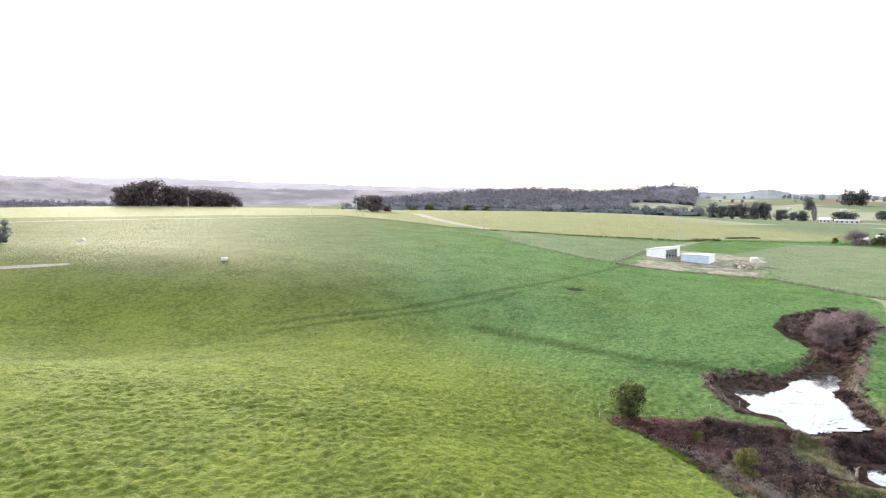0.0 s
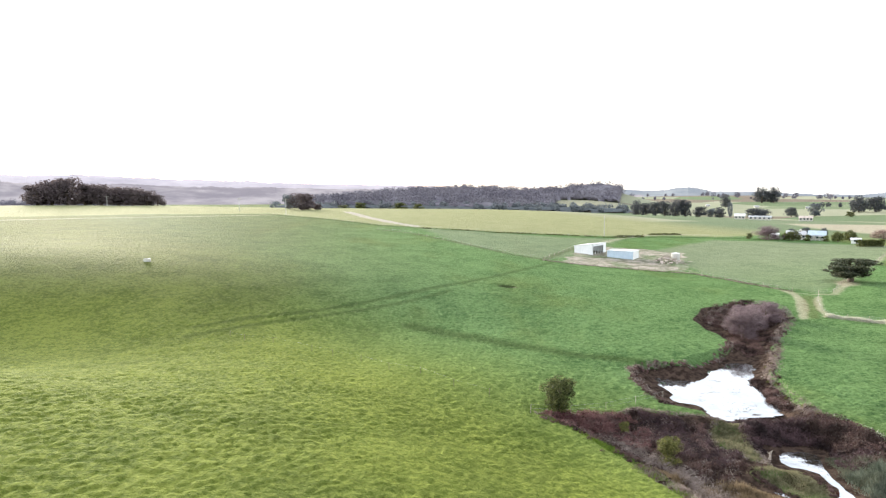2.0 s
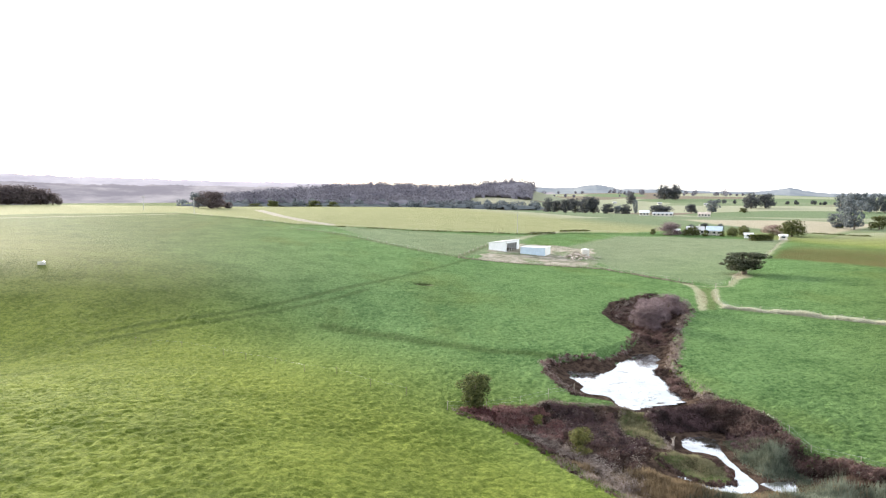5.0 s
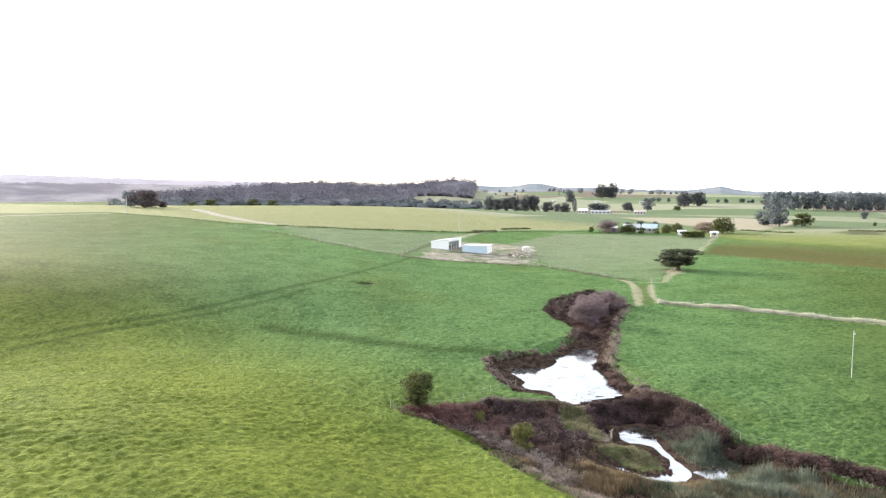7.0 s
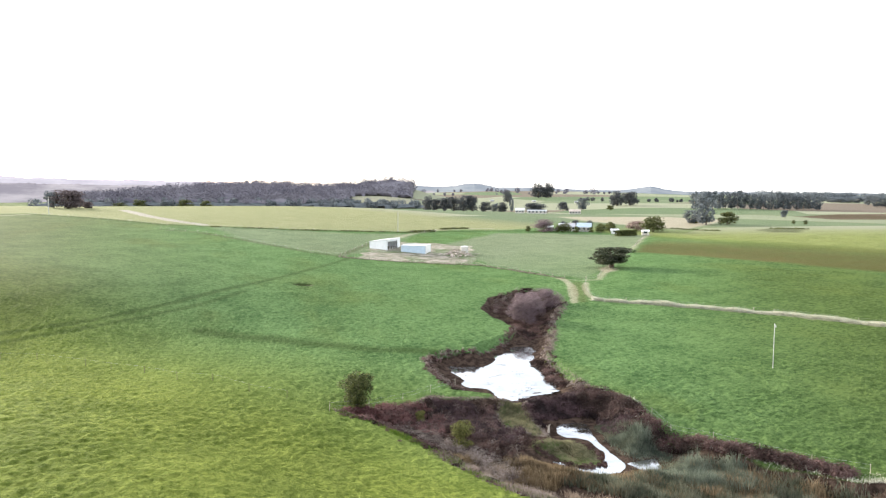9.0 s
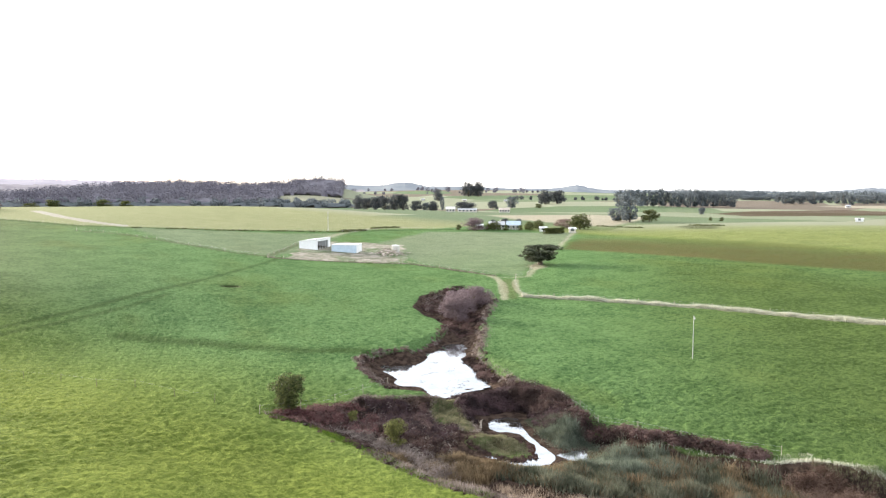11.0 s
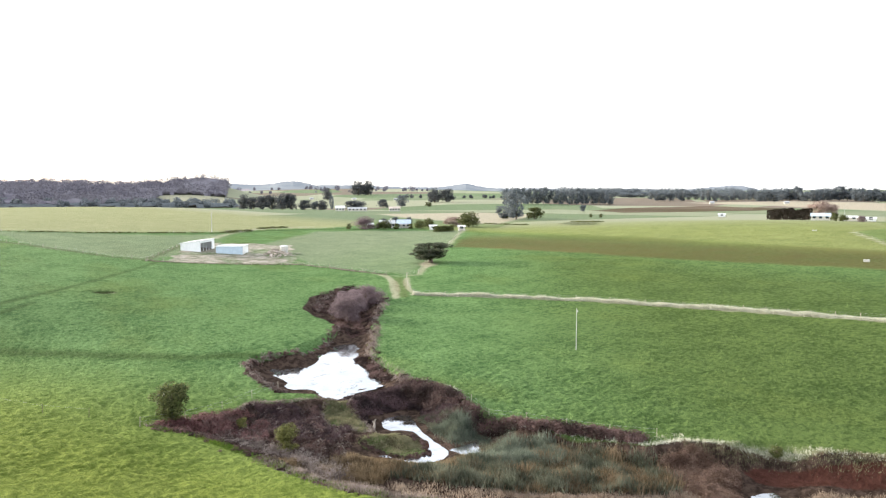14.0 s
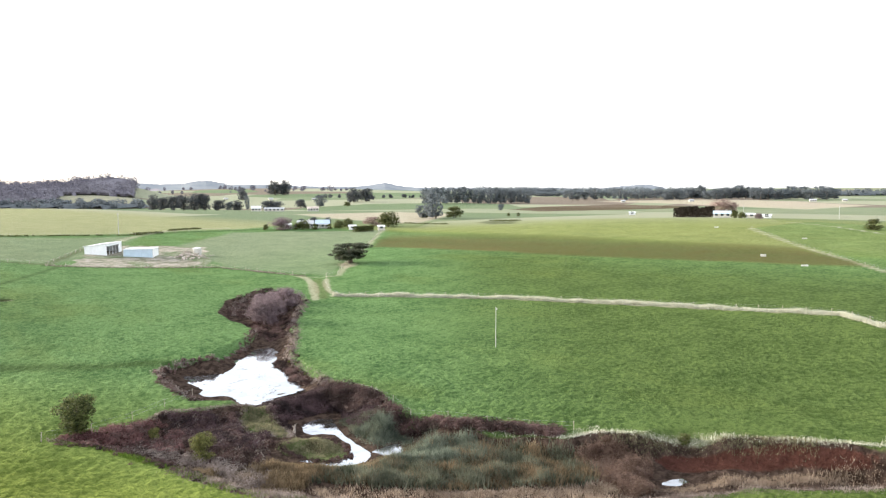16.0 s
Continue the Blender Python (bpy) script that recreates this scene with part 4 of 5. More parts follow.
def inside(poly, n, seed, margin=0.0):
    """n random places within an outline, at least margin from its edge."""
    r = np.random.default_rng(seed)
    pts = np.array(poly, float)
    lo, hi = pts.min(0), pts.max(0)
    got = np.zeros((0, 2))
    while len(got) < n:
        p = lo + (hi - lo) * r.random((n * 2, 2))
        got = np.concatenate([got, p[-edge_distance(p[:, 0], p[:, 1], poly, True) > margin]])
    return got[:n]


def along(line, n, seed, half):
    """n random places within half metres or so of a line."""
    r = np.random.default_rng(seed)
    pts = np.array(line, float)
    cum = np.concatenate([[0], np.cumsum(np.linalg.norm(np.diff(pts, axis=0), axis=1))])
    s = r.uniform(0, cum[-1], n)
    p = np.stack([np.interp(s, cum, pts[:, 0]), np.interp(s, cum, pts[:, 1])], -1)
    return p + r.normal(0, half, p.shape)


def on_land(xy, up=0.0):
    return np.concatenate([xy, (height(xy[:, 0], xy[:, 1]) + up)[:, None]], 1)


def stuff(name, vf, material, label, category):
    return tagged(new(name, mesh_of(name, *vf, material)), label, category, kind="stuff")


# ---- far country ----
def far_ridge(name, rows, thick, material, label):
    """A long hill: crest line (x, y, z), falling to both sides."""
    pts = np.array(rows, float)
    s = np.linspace(0, len(pts) - 1, 900)
    i = np.minimum(s.astype(int), len(pts) - 2)
    f = (s - i)[:, None]
    f = f * f * (3 - 2 * f)
    crest = pts[i] * (1 - f) + pts[i + 1] * f
    jag = (vnoise(s * 40, 0 * s, 4, 32) - 0.5) * thick * 0.008 + (vnoise(s * 90, 0 * s, 2, 33) - 0.5) * thick * 0.006
    crest[:, 2] += (vnoise(s * 10, 0 * s, 7, 31) - 0.5) * thick * 0.006
    out = unit(crest * [1, 1, 0])
    verts = []
    for w, h in ((-1.0, 0.0), (-0.7, 0.22), (-0.45, 0.55), (-0.2, 0.88), (0.0, 1.0), (0.3, 0.9), (1.0, 0.0)):
        p = crest + out * thick * w
        p[:, 2] = crest[:, 2] * h - 4 * (1 - h) + (jag if w == 0 else 0)
        verts.append(p)
    n = len(s)
    k, j = np.arange(len(verts) - 1)[:, None] * n, np.arange(n - 1)[None]
    faces = np.stack([k + j, k + j + 1, k + n + j + 1, k + n + j], -1).reshape(-1, 4)
    return tagged(new(name, mesh_of(name, np.concatenate(verts), faces, material, True)), label, "hills", kind="structure")


def polar(az, d, el):
    a = radians(az)
    return (d * math.sin(a), d * math.cos(a), 30 + d * math.tan(radians(el)))


# haze of the air mixed into each hill's colour and weak glow
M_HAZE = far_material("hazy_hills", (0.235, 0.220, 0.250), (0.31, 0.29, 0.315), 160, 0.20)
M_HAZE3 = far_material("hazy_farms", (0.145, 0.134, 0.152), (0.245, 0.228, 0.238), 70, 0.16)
M_HAZE2 = far_material("wooded_hills_haze", (0.105, 0.118, 0.138), (0.150, 0.162, 0.172), 110, 0.40)
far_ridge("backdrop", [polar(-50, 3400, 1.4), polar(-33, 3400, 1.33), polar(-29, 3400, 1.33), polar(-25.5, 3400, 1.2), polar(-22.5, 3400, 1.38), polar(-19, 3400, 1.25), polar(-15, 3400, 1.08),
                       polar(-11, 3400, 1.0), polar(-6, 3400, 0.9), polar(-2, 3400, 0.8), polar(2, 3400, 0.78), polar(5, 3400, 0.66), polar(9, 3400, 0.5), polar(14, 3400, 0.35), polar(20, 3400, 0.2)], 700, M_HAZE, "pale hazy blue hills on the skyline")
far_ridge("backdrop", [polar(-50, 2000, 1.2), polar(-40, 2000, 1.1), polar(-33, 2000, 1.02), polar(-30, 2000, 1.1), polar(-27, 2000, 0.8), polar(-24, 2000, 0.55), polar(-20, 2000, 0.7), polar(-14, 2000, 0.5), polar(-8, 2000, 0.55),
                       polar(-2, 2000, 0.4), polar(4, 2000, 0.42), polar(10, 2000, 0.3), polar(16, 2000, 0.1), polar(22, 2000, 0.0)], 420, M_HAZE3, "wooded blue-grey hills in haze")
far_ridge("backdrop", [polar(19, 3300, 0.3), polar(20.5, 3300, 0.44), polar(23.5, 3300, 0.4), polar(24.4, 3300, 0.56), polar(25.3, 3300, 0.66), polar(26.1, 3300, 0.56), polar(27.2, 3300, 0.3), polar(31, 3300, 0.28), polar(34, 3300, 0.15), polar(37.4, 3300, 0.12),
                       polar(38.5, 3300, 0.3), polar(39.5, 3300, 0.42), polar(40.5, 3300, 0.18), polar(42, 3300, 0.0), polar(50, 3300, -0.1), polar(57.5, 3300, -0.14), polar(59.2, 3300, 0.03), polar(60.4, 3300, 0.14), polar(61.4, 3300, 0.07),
                       polar(62.4, 3300, -0.2), polar(66, 3300, -0.22), polar(69, 3300, -0.32), polar(74, 3300, -0.45), polar(82, 3300, -0.5)], 500, M_HAZE2, "low hills beyond the farmland, blue with haze")

FOREST_EDGE = [(-40, 800), (140, 830), (225, 850), (262, 960), (352, 960), (400, 1078), (455, 1230), (380, 1330), (200, 1330), (40, 1300), (-150, 1150)]


def forest(name, outline, count, tall, seed, material, label, closed=True):
    global rng
    rng = np.random.default_rng(seed)
    p = inside(outline, count, seed)
    h = rng.uniform(tall[0], tall[1], count) * (1 if closed else rng.uniform(0.5, 1.25, count))
    girth = rng.uniform(0.3, 0.55, count) if not closed else np.full(count, 0.4)
    per = 90
    pts, out = ball_points(count * per, 0.6)
    who = np.repeat(np.arange(count), per)
    squash = np.stack([girth * h, girth * h, 0.46 * h], -1)[who]
    base = on_land(p)[who]
    pos = base + pts * squash
    pos[:, 2] += 0.50 * h[who]
    if not closed:
        return stuff(name, leaf_cards(pos, out + [0, 0, 0.4], 1.6, 1.4, 0.35), material, label, "forest")
    # closed canopy below the crowns' tops
    pts = np.array(outline, float)
    lo, hi = pts.min(0), pts.max(0)
    nx, ny = int((hi[0] - lo[0]) / 5) + 2, int((hi[1] - lo[1]) / 5) + 2
    gx, gy = [v.ravel() for v in np.meshgrid(lo[0] + 5 * np.arange(nx), lo[1] + 5 * np.arange(ny))]
    deep = -edge_distance(gx, gy, outline, True)
    top = (tall[0] + tall[1]) / 2 * (0.35 + 0.3 * vnoise(gx, gy, 14, seed))
    zz = height(gx, gy) + np.where(deep > 0, top * smooth(deep, 0, 9), -1)
    i = np.arange((nx - 1) * (ny - 1))
    a = i % (nx - 1) + (i // (nx - 1)) * nx
    a = a[(deep[a] > 0) & (deep[a + nx + 1] > 0)]
    sheet = np.stack([gx, gy, zz], -1), np.stack([a, a + 1, a + nx + 1, a + nx], -1)
    return stuff(name, merged([leaf_cards(pos, out + [0, 0, 0.4], 1.6, 1.4, 0.35), sheet]), material, label, "forest")


# wood paled with haze; the glow lifts its shaded gaps
M_HAZED_WOOD = far_material("hazed_wood", (0.060, 0.058, 0.074), (0.116, 0.112, 0.130), 16, 0.25)
forest("forest", FOREST_EDGE, 1150, (12, 22), 5, M_HAZED_WOOD, "haze-tinted gum forest on a low hill")
forest("forest", [(-120, 800), (-40, 790), (130, 820), (300, 800), (330, 840), (130, 880), (-120, 860)], 170, (7, 12), 6, M_GUM_HAZED, "belt of mixed trees below the paddock")
forest("forest", [(-900, 1150), (-560, 1150), (-330, 1000), (-380, 1150), (-600, 1350), (-900, 1400)], 300, (10, 20), 8, M_HAZED_WOOD, "scattered woods in the hazy distance")
forest("forest", [(620, 1300), (820, 1150), (900, 1250), (700, 1420)], 14, (8, 14), 9, M_HAZED_WOOD, "loose clump of trees on the far slope", False)
forest("forest", [(1100, 520), (1250, 380), (1500, 100), (1600, 150), (1350, 600), (1150, 650)], 200, (8, 14), 10, M_GUM_HAZED, "scattered woods beyond the farmland")
forest("forest", [(1000, 900), (1120, 800), (1180, 560), (1260, 600), (1180, 900), (1060, 1000)], 190, (12, 20), 85, M_GUM_HAZED, "haze-tinted belt of tall trees beyond the fields")
forest("forest", [(520, 1350), (900, 1180), (905, 1190), (525, 1362)], 18, (5, 10), 82, M_HAZED_WOOD, "hedgerow of trees between far fields", False)
forest("forest", [(640, 950), (900, 760), (905, 768), (645, 960)], 26, (4, 9), 83, M_HAZED_PINE, "broken hedgerow between far fields", False)
forest("forest", [(560, 1560), (760, 1500), (765, 1512), (565, 1575)], 12, (6, 11), 86, M_HAZED_WOOD, "trees along a lane on the far slope", False)
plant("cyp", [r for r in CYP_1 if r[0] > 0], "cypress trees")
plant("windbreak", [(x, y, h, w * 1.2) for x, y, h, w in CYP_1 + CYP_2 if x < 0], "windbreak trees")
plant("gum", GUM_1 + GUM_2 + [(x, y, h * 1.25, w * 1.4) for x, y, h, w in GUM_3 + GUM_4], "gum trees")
plant("dense", DENSE_1, "garden trees")
plant("bare", BARE_1, "bare trees")
plant("rosy", ROSY_1, "bare trees")
plant("rosyfar", ROSYFAR_1, "bare trees")

# ---- gully: shrubs, brambles, reeds ----
lone("shrub", "shrub", 23.0, 82.4, 4.6, 4.8, "rounded dark green shrub at the gully's head", "shrub", 30)
lone("olive", "shrub", 31.8, 69.6, 3.4, 3.2, "yellow-green bushy shrub among brown brambles", "shrub", 80)
lone("olive", "shrub", 30.4, 79.2, 1.8, 1.6, "small olive shrub among brown brambles", "shrub", 10)
lone("dense", "shrub", 70.6, 33.4, 1.3, 1.3, "small dark shrub on the gully's rim", "shrub", 10)
lone("flat", "cypress_tree", 133.2, 179.2, 7.4, 13.4, "spreading wind-shaped dark cypress beside the farm track", "tree", -35)
lone("bare", "willow_tree", 72.0, 126.5, 6.4, 7.6, "rounded leafless lilac-grey willow above the pond", "tree", 40)
lone("bare", "willow_tree", 84.5, 139.0, 4.8, 8.0, "leafless rosy-grey willow beside a larger one", "tree", 140)
lone("bare", "willow_tree", 78.0, 135.5, 5.0, 7.0, "low leafless willow behind a larger one", "tree", 250)


def shore(p):
    """Distance of places to the nearest water."""
    return np.min([edge_distance(p[:, 0], p[:, 1], q, True) for q, level in PONDS], axis=0)


def thicket(name, outline, count, tall, material, label, seed, leaf=0.3, per=60, flat=0.75, margin=0.3, cat="brambles", dry=True, long=2.2, half=0.0):
    """Low tangled clumps: many small leaves over mounds."""
    global rng
    rng = np.random.default_rng(seed)
    p = along(outline, count, seed, half) if half else inside(outline, count, seed, margin)
    if dry:
        for q, level in PONDS:
            p = p[edge_distance(p[:, 0], p[:, 1], q, True) > 1.1]
        for q in (ISLAND_TOP, ISLAND_TIP):
            p = p[edge_distance(p[:, 0], p[:, 1], q, True) > -0.2]
    n = len(p)
    h = rng.uniform(tall[0], tall[1], n)
    if dry:
        h = h * (0.35 + 0.65 * smooth(shore(p), 0.5, 3.0))
    per, leaf, long = int(per * 1.35), leaf * 0.70, long * 1.25
    pts, out = ball_points(n * per, 0.5)
    who = np.repeat(np.arange(n), per)
    pos = on_land(p)[who] + pts * (h[who][:, None] * [0.95, 0.95, flat])
    pos[:, 2] += 0.25 * h[who]
    g = height(pos[:, 0], pos[:, 1])
    pos[:, 2] = np.maximum(pos[:, 2], g + 0.04)
    return stuff(name, leaf_cards(pos, out + [0, 0, 0.5], leaf, long, 0.6), material, label, cat)


HEAD = [(21, 80.5), (27, 81), (33, 83.5), (40, 80.5), (42, 78), (40, 68), (36, 64), (31, 66), (27, 70)]
WILLOW = [(69, 138), (77, 150), (86, 156), (92, 155), (92, 147), (88, 140), (80, 131), (73, 128)]
CHANNEL = [(62, 115), (66, 122), (69, 130), (72, 129), (80, 131), (77, 124), (71, 115), (67, 111)]
LEFT_BANK = GULLY[7:15]
RIGHT_BANK = GULLY[21:30]
RIM_RIGHT = [(52.5, 66), (52.5, 61), (55, 56), (58.5, 49), (61, 43.5), (63.5, 44), (61, 50), (57.5, 57), (55.5, 61), (56, 67)]
REEDS = [(50, 66), (48.8, 62), (52, 58), (55, 52), (58, 46), (60, 40), (58, 36), (53, 39.5), (46, 45.5), (41, 51.5), (37, 57.5), (38, 60), (44, 57), (47, 57), (49, 60)]
FRONT = [(28.0, 61), (29.5, 52), (35, 43.5), (44, 35), (57, 25.5), (58, 28), (45, 38), (37, 46), (31.5, 55), (30, 61)]
CORNER = [(60, 41), (65, 40), (66, 35), (61, 31), (57, 32), (58, 37)]

thicket("brambles", GULLY[48:54], 150, (0.12, 0.4), M_BRAMBLE, "ragged brown brambles along the gully's near edge", 50, 0.11, 60, half=0.7)
thicket("brambles", [(33, 84), (40, 80.5), (42, 78), (40.5, 70), (36, 68), (33, 74)], 260, (0.5, 0.95), M_BRAMBLE_DARK, "dark purple brambles under the dam", 51, 0.13, 90)
thicket("brambles", HEAD, 420, (0.4, 0.85), M_BRAMBLE, "red-brown bramble thicket filling the gully's head", 11, 0.13, 90)
thicket("dead_stalks", HEAD, 130, (0.4, 0.9), M_STALK, "grey-pink dead stalks through the brambles", 41, 0.05, 30, 1.1, long=9)
thicket("dead_stalks", [(27.6, 76.5), (29.4, 73.4), (30.5, 69.8), (31.7, 66.5), (32.3, 62.6), (32.6, 58.6)], 330, (0.5, 0.95), M_STALK, "grey-pink dead thistle stalks along the gully's foot", 52, 0.06, 44, 1.1, long=8, half=0.75)
thicket("brambles", [(53, 80), (56.5, 77), (57.2, 71), (55.5, 66.5), (53, 70), (52.5, 76)], 210, (0.9, 1.5), M_BRAMBLE, "tall mauve bramble mound beside the pasture", 54, 0.14, 110)
thicket("brambles", HEAD_RED, 240, (0.4, 0.8), M_BRAMBLE_RED, "red-leaved brambles at the tip of the gully", 46, 0.12, 90)
thicket("brambles", DAM, 420, (0.6, 1.1), M_BRAMBLE_DARK, "dark purple-brown brambles over the earth dam", 12, 0.14, 100)
thicket("brambles", POND_MAIN[10:16], 130, (0.3, 0.7), M_BRAMBLE, "dark brambles overhanging the pond's edge", 45, 0.13, 70, dry=False, half=0.5)
thicket("brambles", RIM_RIGHT, 340, (0.5, 1.0), M_BRAMBLE, "dark brown brambles along the gully's rim", 13, 0.14, 90)
thicket("brambles", LEFT_BANK, 200, (0.2, 0.45), M_BRAMBLE, "dull brown scrub along the pond's bank", 14, 0.12, 60, half=0.5)
thicket("dead_stalks", LEFT_BANK, 160, (0.3, 0.6), M_STALK, "grey dead stalks along the pond's bank", 42, 0.05, 30, 1.1, long=8, half=0.4)
thicket("brambles", RIGHT_BANK, 110, (0.2, 0.45), M_BRAMBLE, "dull brown scrub along the pond's bank", 15, 0.12, 60, half=0.45)
thicket("shrubs", RIGHT_BANK[3:], 16, (0.3, 0.6), M_OLIVE, "small yellow-green shrubs dotted along the bank", 47, 0.12, 60, half=0.4, cat="shrubs")
thicket("dead_stalks", RIGHT_BANK, 240, (0.3, 0.7), M_STALK, "grey dead stalks along the pond's bank", 43, 0.05, 30, 1.1, long=8, half=0.7)
thicket("willow_scrub", [(70, 129), (78, 140), (86, 146), (90, 146), (86, 139), (78, 131), (73, 126)], 34, (0.8, 1.5), M_TWIG, "leafless lilac-grey willow scrub above the pond", 19, 0.07, 400, 0.9, cat="scrub", long=9)
thicket("dead_stalks", WILLOW, 170, (0.5, 1.0), M_STALK, "grey dead stalks round the bare willows", 49, 0.06, 40, 1.0, long=9)
thicket("brambles", CHANNEL, 170, (0.3, 0.7), M_BRAMBLE, "dark scrub in the channel above the pond", 20, 0.14, 70)
thicket("brambles", WILLOW, 420, (0.4, 0.9), M_BRAMBLE, "dark undergrowth below the bare willows", 17, 0.16)
thicket("brambles", CORNER, 320, (0.4, 0.9), M_BRACKEN, "red-brown dead bracken on the gully's shoulder", 18, 0.12, 80)
thicket("dead_stalks", CORNER, 300, (0.5, 1.0), M_BRACKEN, "rusty dead stalks on the gully's shoulder", 44, 0.05, 40, 1.1, long=9)


def bed(name, outline, count, tall, wide, material, label, seed, cat, tufts=0, margin=0.0, lean=0.3, spread=0.35):
    global rng
    rng = np.random.default_rng(seed)
    p = inside(outline, tufts or count, seed, margin)
    for q, level in PONDS:
        p = p[edge_distance(p[:, 0], p[:, 1], q, True) > 0.25]
    if tufts:
        per = count // tufts
        p = np.repeat(p, per, 0) + rng.normal(0, spread, (len(p) * per, 2))
    dens = vnoise(p[:, 0], p[:, 1], 3.0, seed)
    p = p[rng.random(len(p)) < 0.35 + dens]
    t = tall * (0.35 + 1.2 * vnoise(p[:, 0], p[:, 1], 1.8, seed + 1))
    t = t * (0.2 + 0.8 * smooth(shore(p), 0.2, 3.2))
    return stuff(name, blades(on_land(p), t, wide, lean), material, label, cat)


bed("reeds", REEDS, 22000, 0.85, 0.11, M_REED, "brown and straw-coloured reeds filling the wet gully floor", 21, "reeds", 1900)
bed("reeds", REEDS, 26000, 1.0, 0.10, M_SEDGE, "grey-green sedge among the brown reeds", 26, "reeds", 1200, spread=0.5)
bed("reeds", [(50.6, 71), (52, 70.5), (53.5, 66), (53, 64), (50, 66)], 5000, 0.6, 0.07, M_SEDGE, "green sedge beside the winding pool", 22, "reeds", 420)
bed("reeds", [(50.5, 67.5), (52.5, 67), (53.5, 63), (53, 60), (51.5, 60), (49.5, 63), (49.5, 66)], 9000, 0.8, 0.08, M_SEDGE, "grey-green sedge between pool and brambles", 29, "reeds", 650)
bed("reeds", [(50.6, 66.5), (52.6, 63.5), (52.4, 58.6), (50.2, 57.6), (49.0, 61), (48.9, 63.8)], 9000, 1.0, 0.09, M_BLUESEDGE, "blue-green sedge beside the winding pool", 32, "reeds", 420, spread=0.45)
bed("reeds", [(49.2, 56.2), (52.2, 56.6), (54.6, 54.0), (56, 50), (52.5, 47.5), (48, 51.5), (46.6, 55.0)], 16000, 1.1, 0.09, M_BLUESEDGE, "tall blue-green sedge below the little puddle", 33, "reeds", 700, spread=0.5)
bed("reeds", [(29, 66), (34, 64), (40, 63), (40.5, 60), (36, 56), (31, 58)], 12000, 0.7, 0.07, M_REED, "brown reeds at the pool's end", 23, "reeds", 700)
bed("rough_grass", ISLAND_TOP, 11000, 0.28, 0.07, M_TURF, "rough green grass over the islet", 27, "grass", 900, 0.1, 0.5)
bed("rough_grass", ISLAND_TIP, 11000, 0.26, 0.07, M_TURF, "rough green grass over the islet", 28, "grass", 900, 0.1, 0.5)
thicket("brambles", ISLAND_TIP + ISLAND_TIP[:1], 70, (0.15, 0.4), M_BRAMBLE, "ragged brown growth along the islet's banks", 48, 0.11, 60, dry=False, half=0.25)
thicket("dead_stalks", ISLAND_TOP + ISLAND_TOP[:1], 90, (0.2, 0.5), M_STALK, "grey stalks fringing the grassy hummock", 59, 0.05, 30, 1.1, dry=False, long=8, half=0.3)
bed("dry_grass", [(41, 51), (46, 45), (53, 39), (58, 35.5), (57, 30), (49, 35.5), (42, 42), (36, 50), (36, 55)], 14000, 0.35, 0.06, M_PINKSTRAW, "pinkish flattened grass before the reeds", 30, "grass", 1000)
bed("dry_grass", FRONT, 15000, 0.5, 0.05, M_STALK, "grey dead grass along the gully's near edge", 24, "grass", 900)



def pond_weed(spots, level, label, seed):
    """Dark weed and reflections in loose floating patches: centre x, y, reach, leaves."""
    global rng
    rng = np.random.default_rng(seed)
    pos = np.concatenate([np.array([x, y, level + 0.02]) + rng.normal(0, 1, (n, 3)) * [r, r * 0.6, 0.006] for x, y, r, n in spots])
    return stuff("pond_weed", leaf_cards(pos, np.array([0, 0, 8.0]), 0.12, 1.8), M_HEDGE, label, "weed")


pond_weed(MAIN_WEED, 1.3, "dark weed floating in patches on the pond", 55)
# leaf cards laid on the pool as its dark bramble reflection
pond_weed(SMALL_REFLECTION, 0.3, "dark leaves laid on the winding pool as a reflection", 56)

# ---- dead wood ----
def driftwood(x, y, long, turn, r, label):
    """A bleached trunk lying on its side, with a forked end and broken side branches."""
    global rng
    rng = np.random.default_rng(int(x * 10))
    t = thing("log", at(x, y, r * 0.6), turn, label, "log")
    s = np.linspace(-0.5, 0.5, 8)[:, None]
    path = np.array([[long, 0, 0]]) * s + np.sin(s * 5) * [0, 0.05 * long, 0.03 * long]
    piece("trunk", mesh_of("trunk", *tube(path, np.linspace(r, r * 0.55, 8), 8), M_LOG, True), t)
    for q, side in ((0.2, 1), (0.36, -1), (0.5, 1)):
        a = np.array([q * long, 0, 0])
        piece("branch", mesh_of("branch", *limb(a, a + [0.28 * long, side * 0.2 * long, 0.14 * long], r * 0.45, r * 0.12), M_LOG, True), t)
    return t


def dead_stump(x, y, tall, label):
    """A broken standing trunk with three bare snags."""
    global rng
    rng = np.random.default_rng(int(y * 10))
    t = thing("stump", at(x, y, -0.15), 20, label, "stump")
    s = np.linspace(0, 1, 6)[:, None]
    path = np.array([[0.18, 0.05, tall]]) * s + np.sin(s * 4) * [0.05, 0.03, 0]
    piece("trunk", mesh_of("trunk", *tube(path, [0.24, 0.16, 0.13, 0.12, 0.10, 0.05], 8), M_LOG, True), t)
    for q, d in ((0.5, (0.5, 0.1, 0.45)), (0.65, (-0.45, 0.2, 0.5)), (0.8, (0.2, -0.3, 0.5))):
        a = np.array([0.18 * q, 0.05 * q, tall * q])
        piece("snag", mesh_of("snag", *limb(a, a + np.array(d) * tall * 0.6, 0.09, 0.03), M_LOG, True), t)
    return t


driftwood(55.9, 86.7, 2.0, 25, 0.13, "bleached forked log at the pond's edge")
driftwood(57.3, 90.5, 1.4, 80, 0.08, "thin bleached branch on the muddy shore")
dead_stump(44.3, 71.2, 1.1, "pale broken tree stump beside the islet")

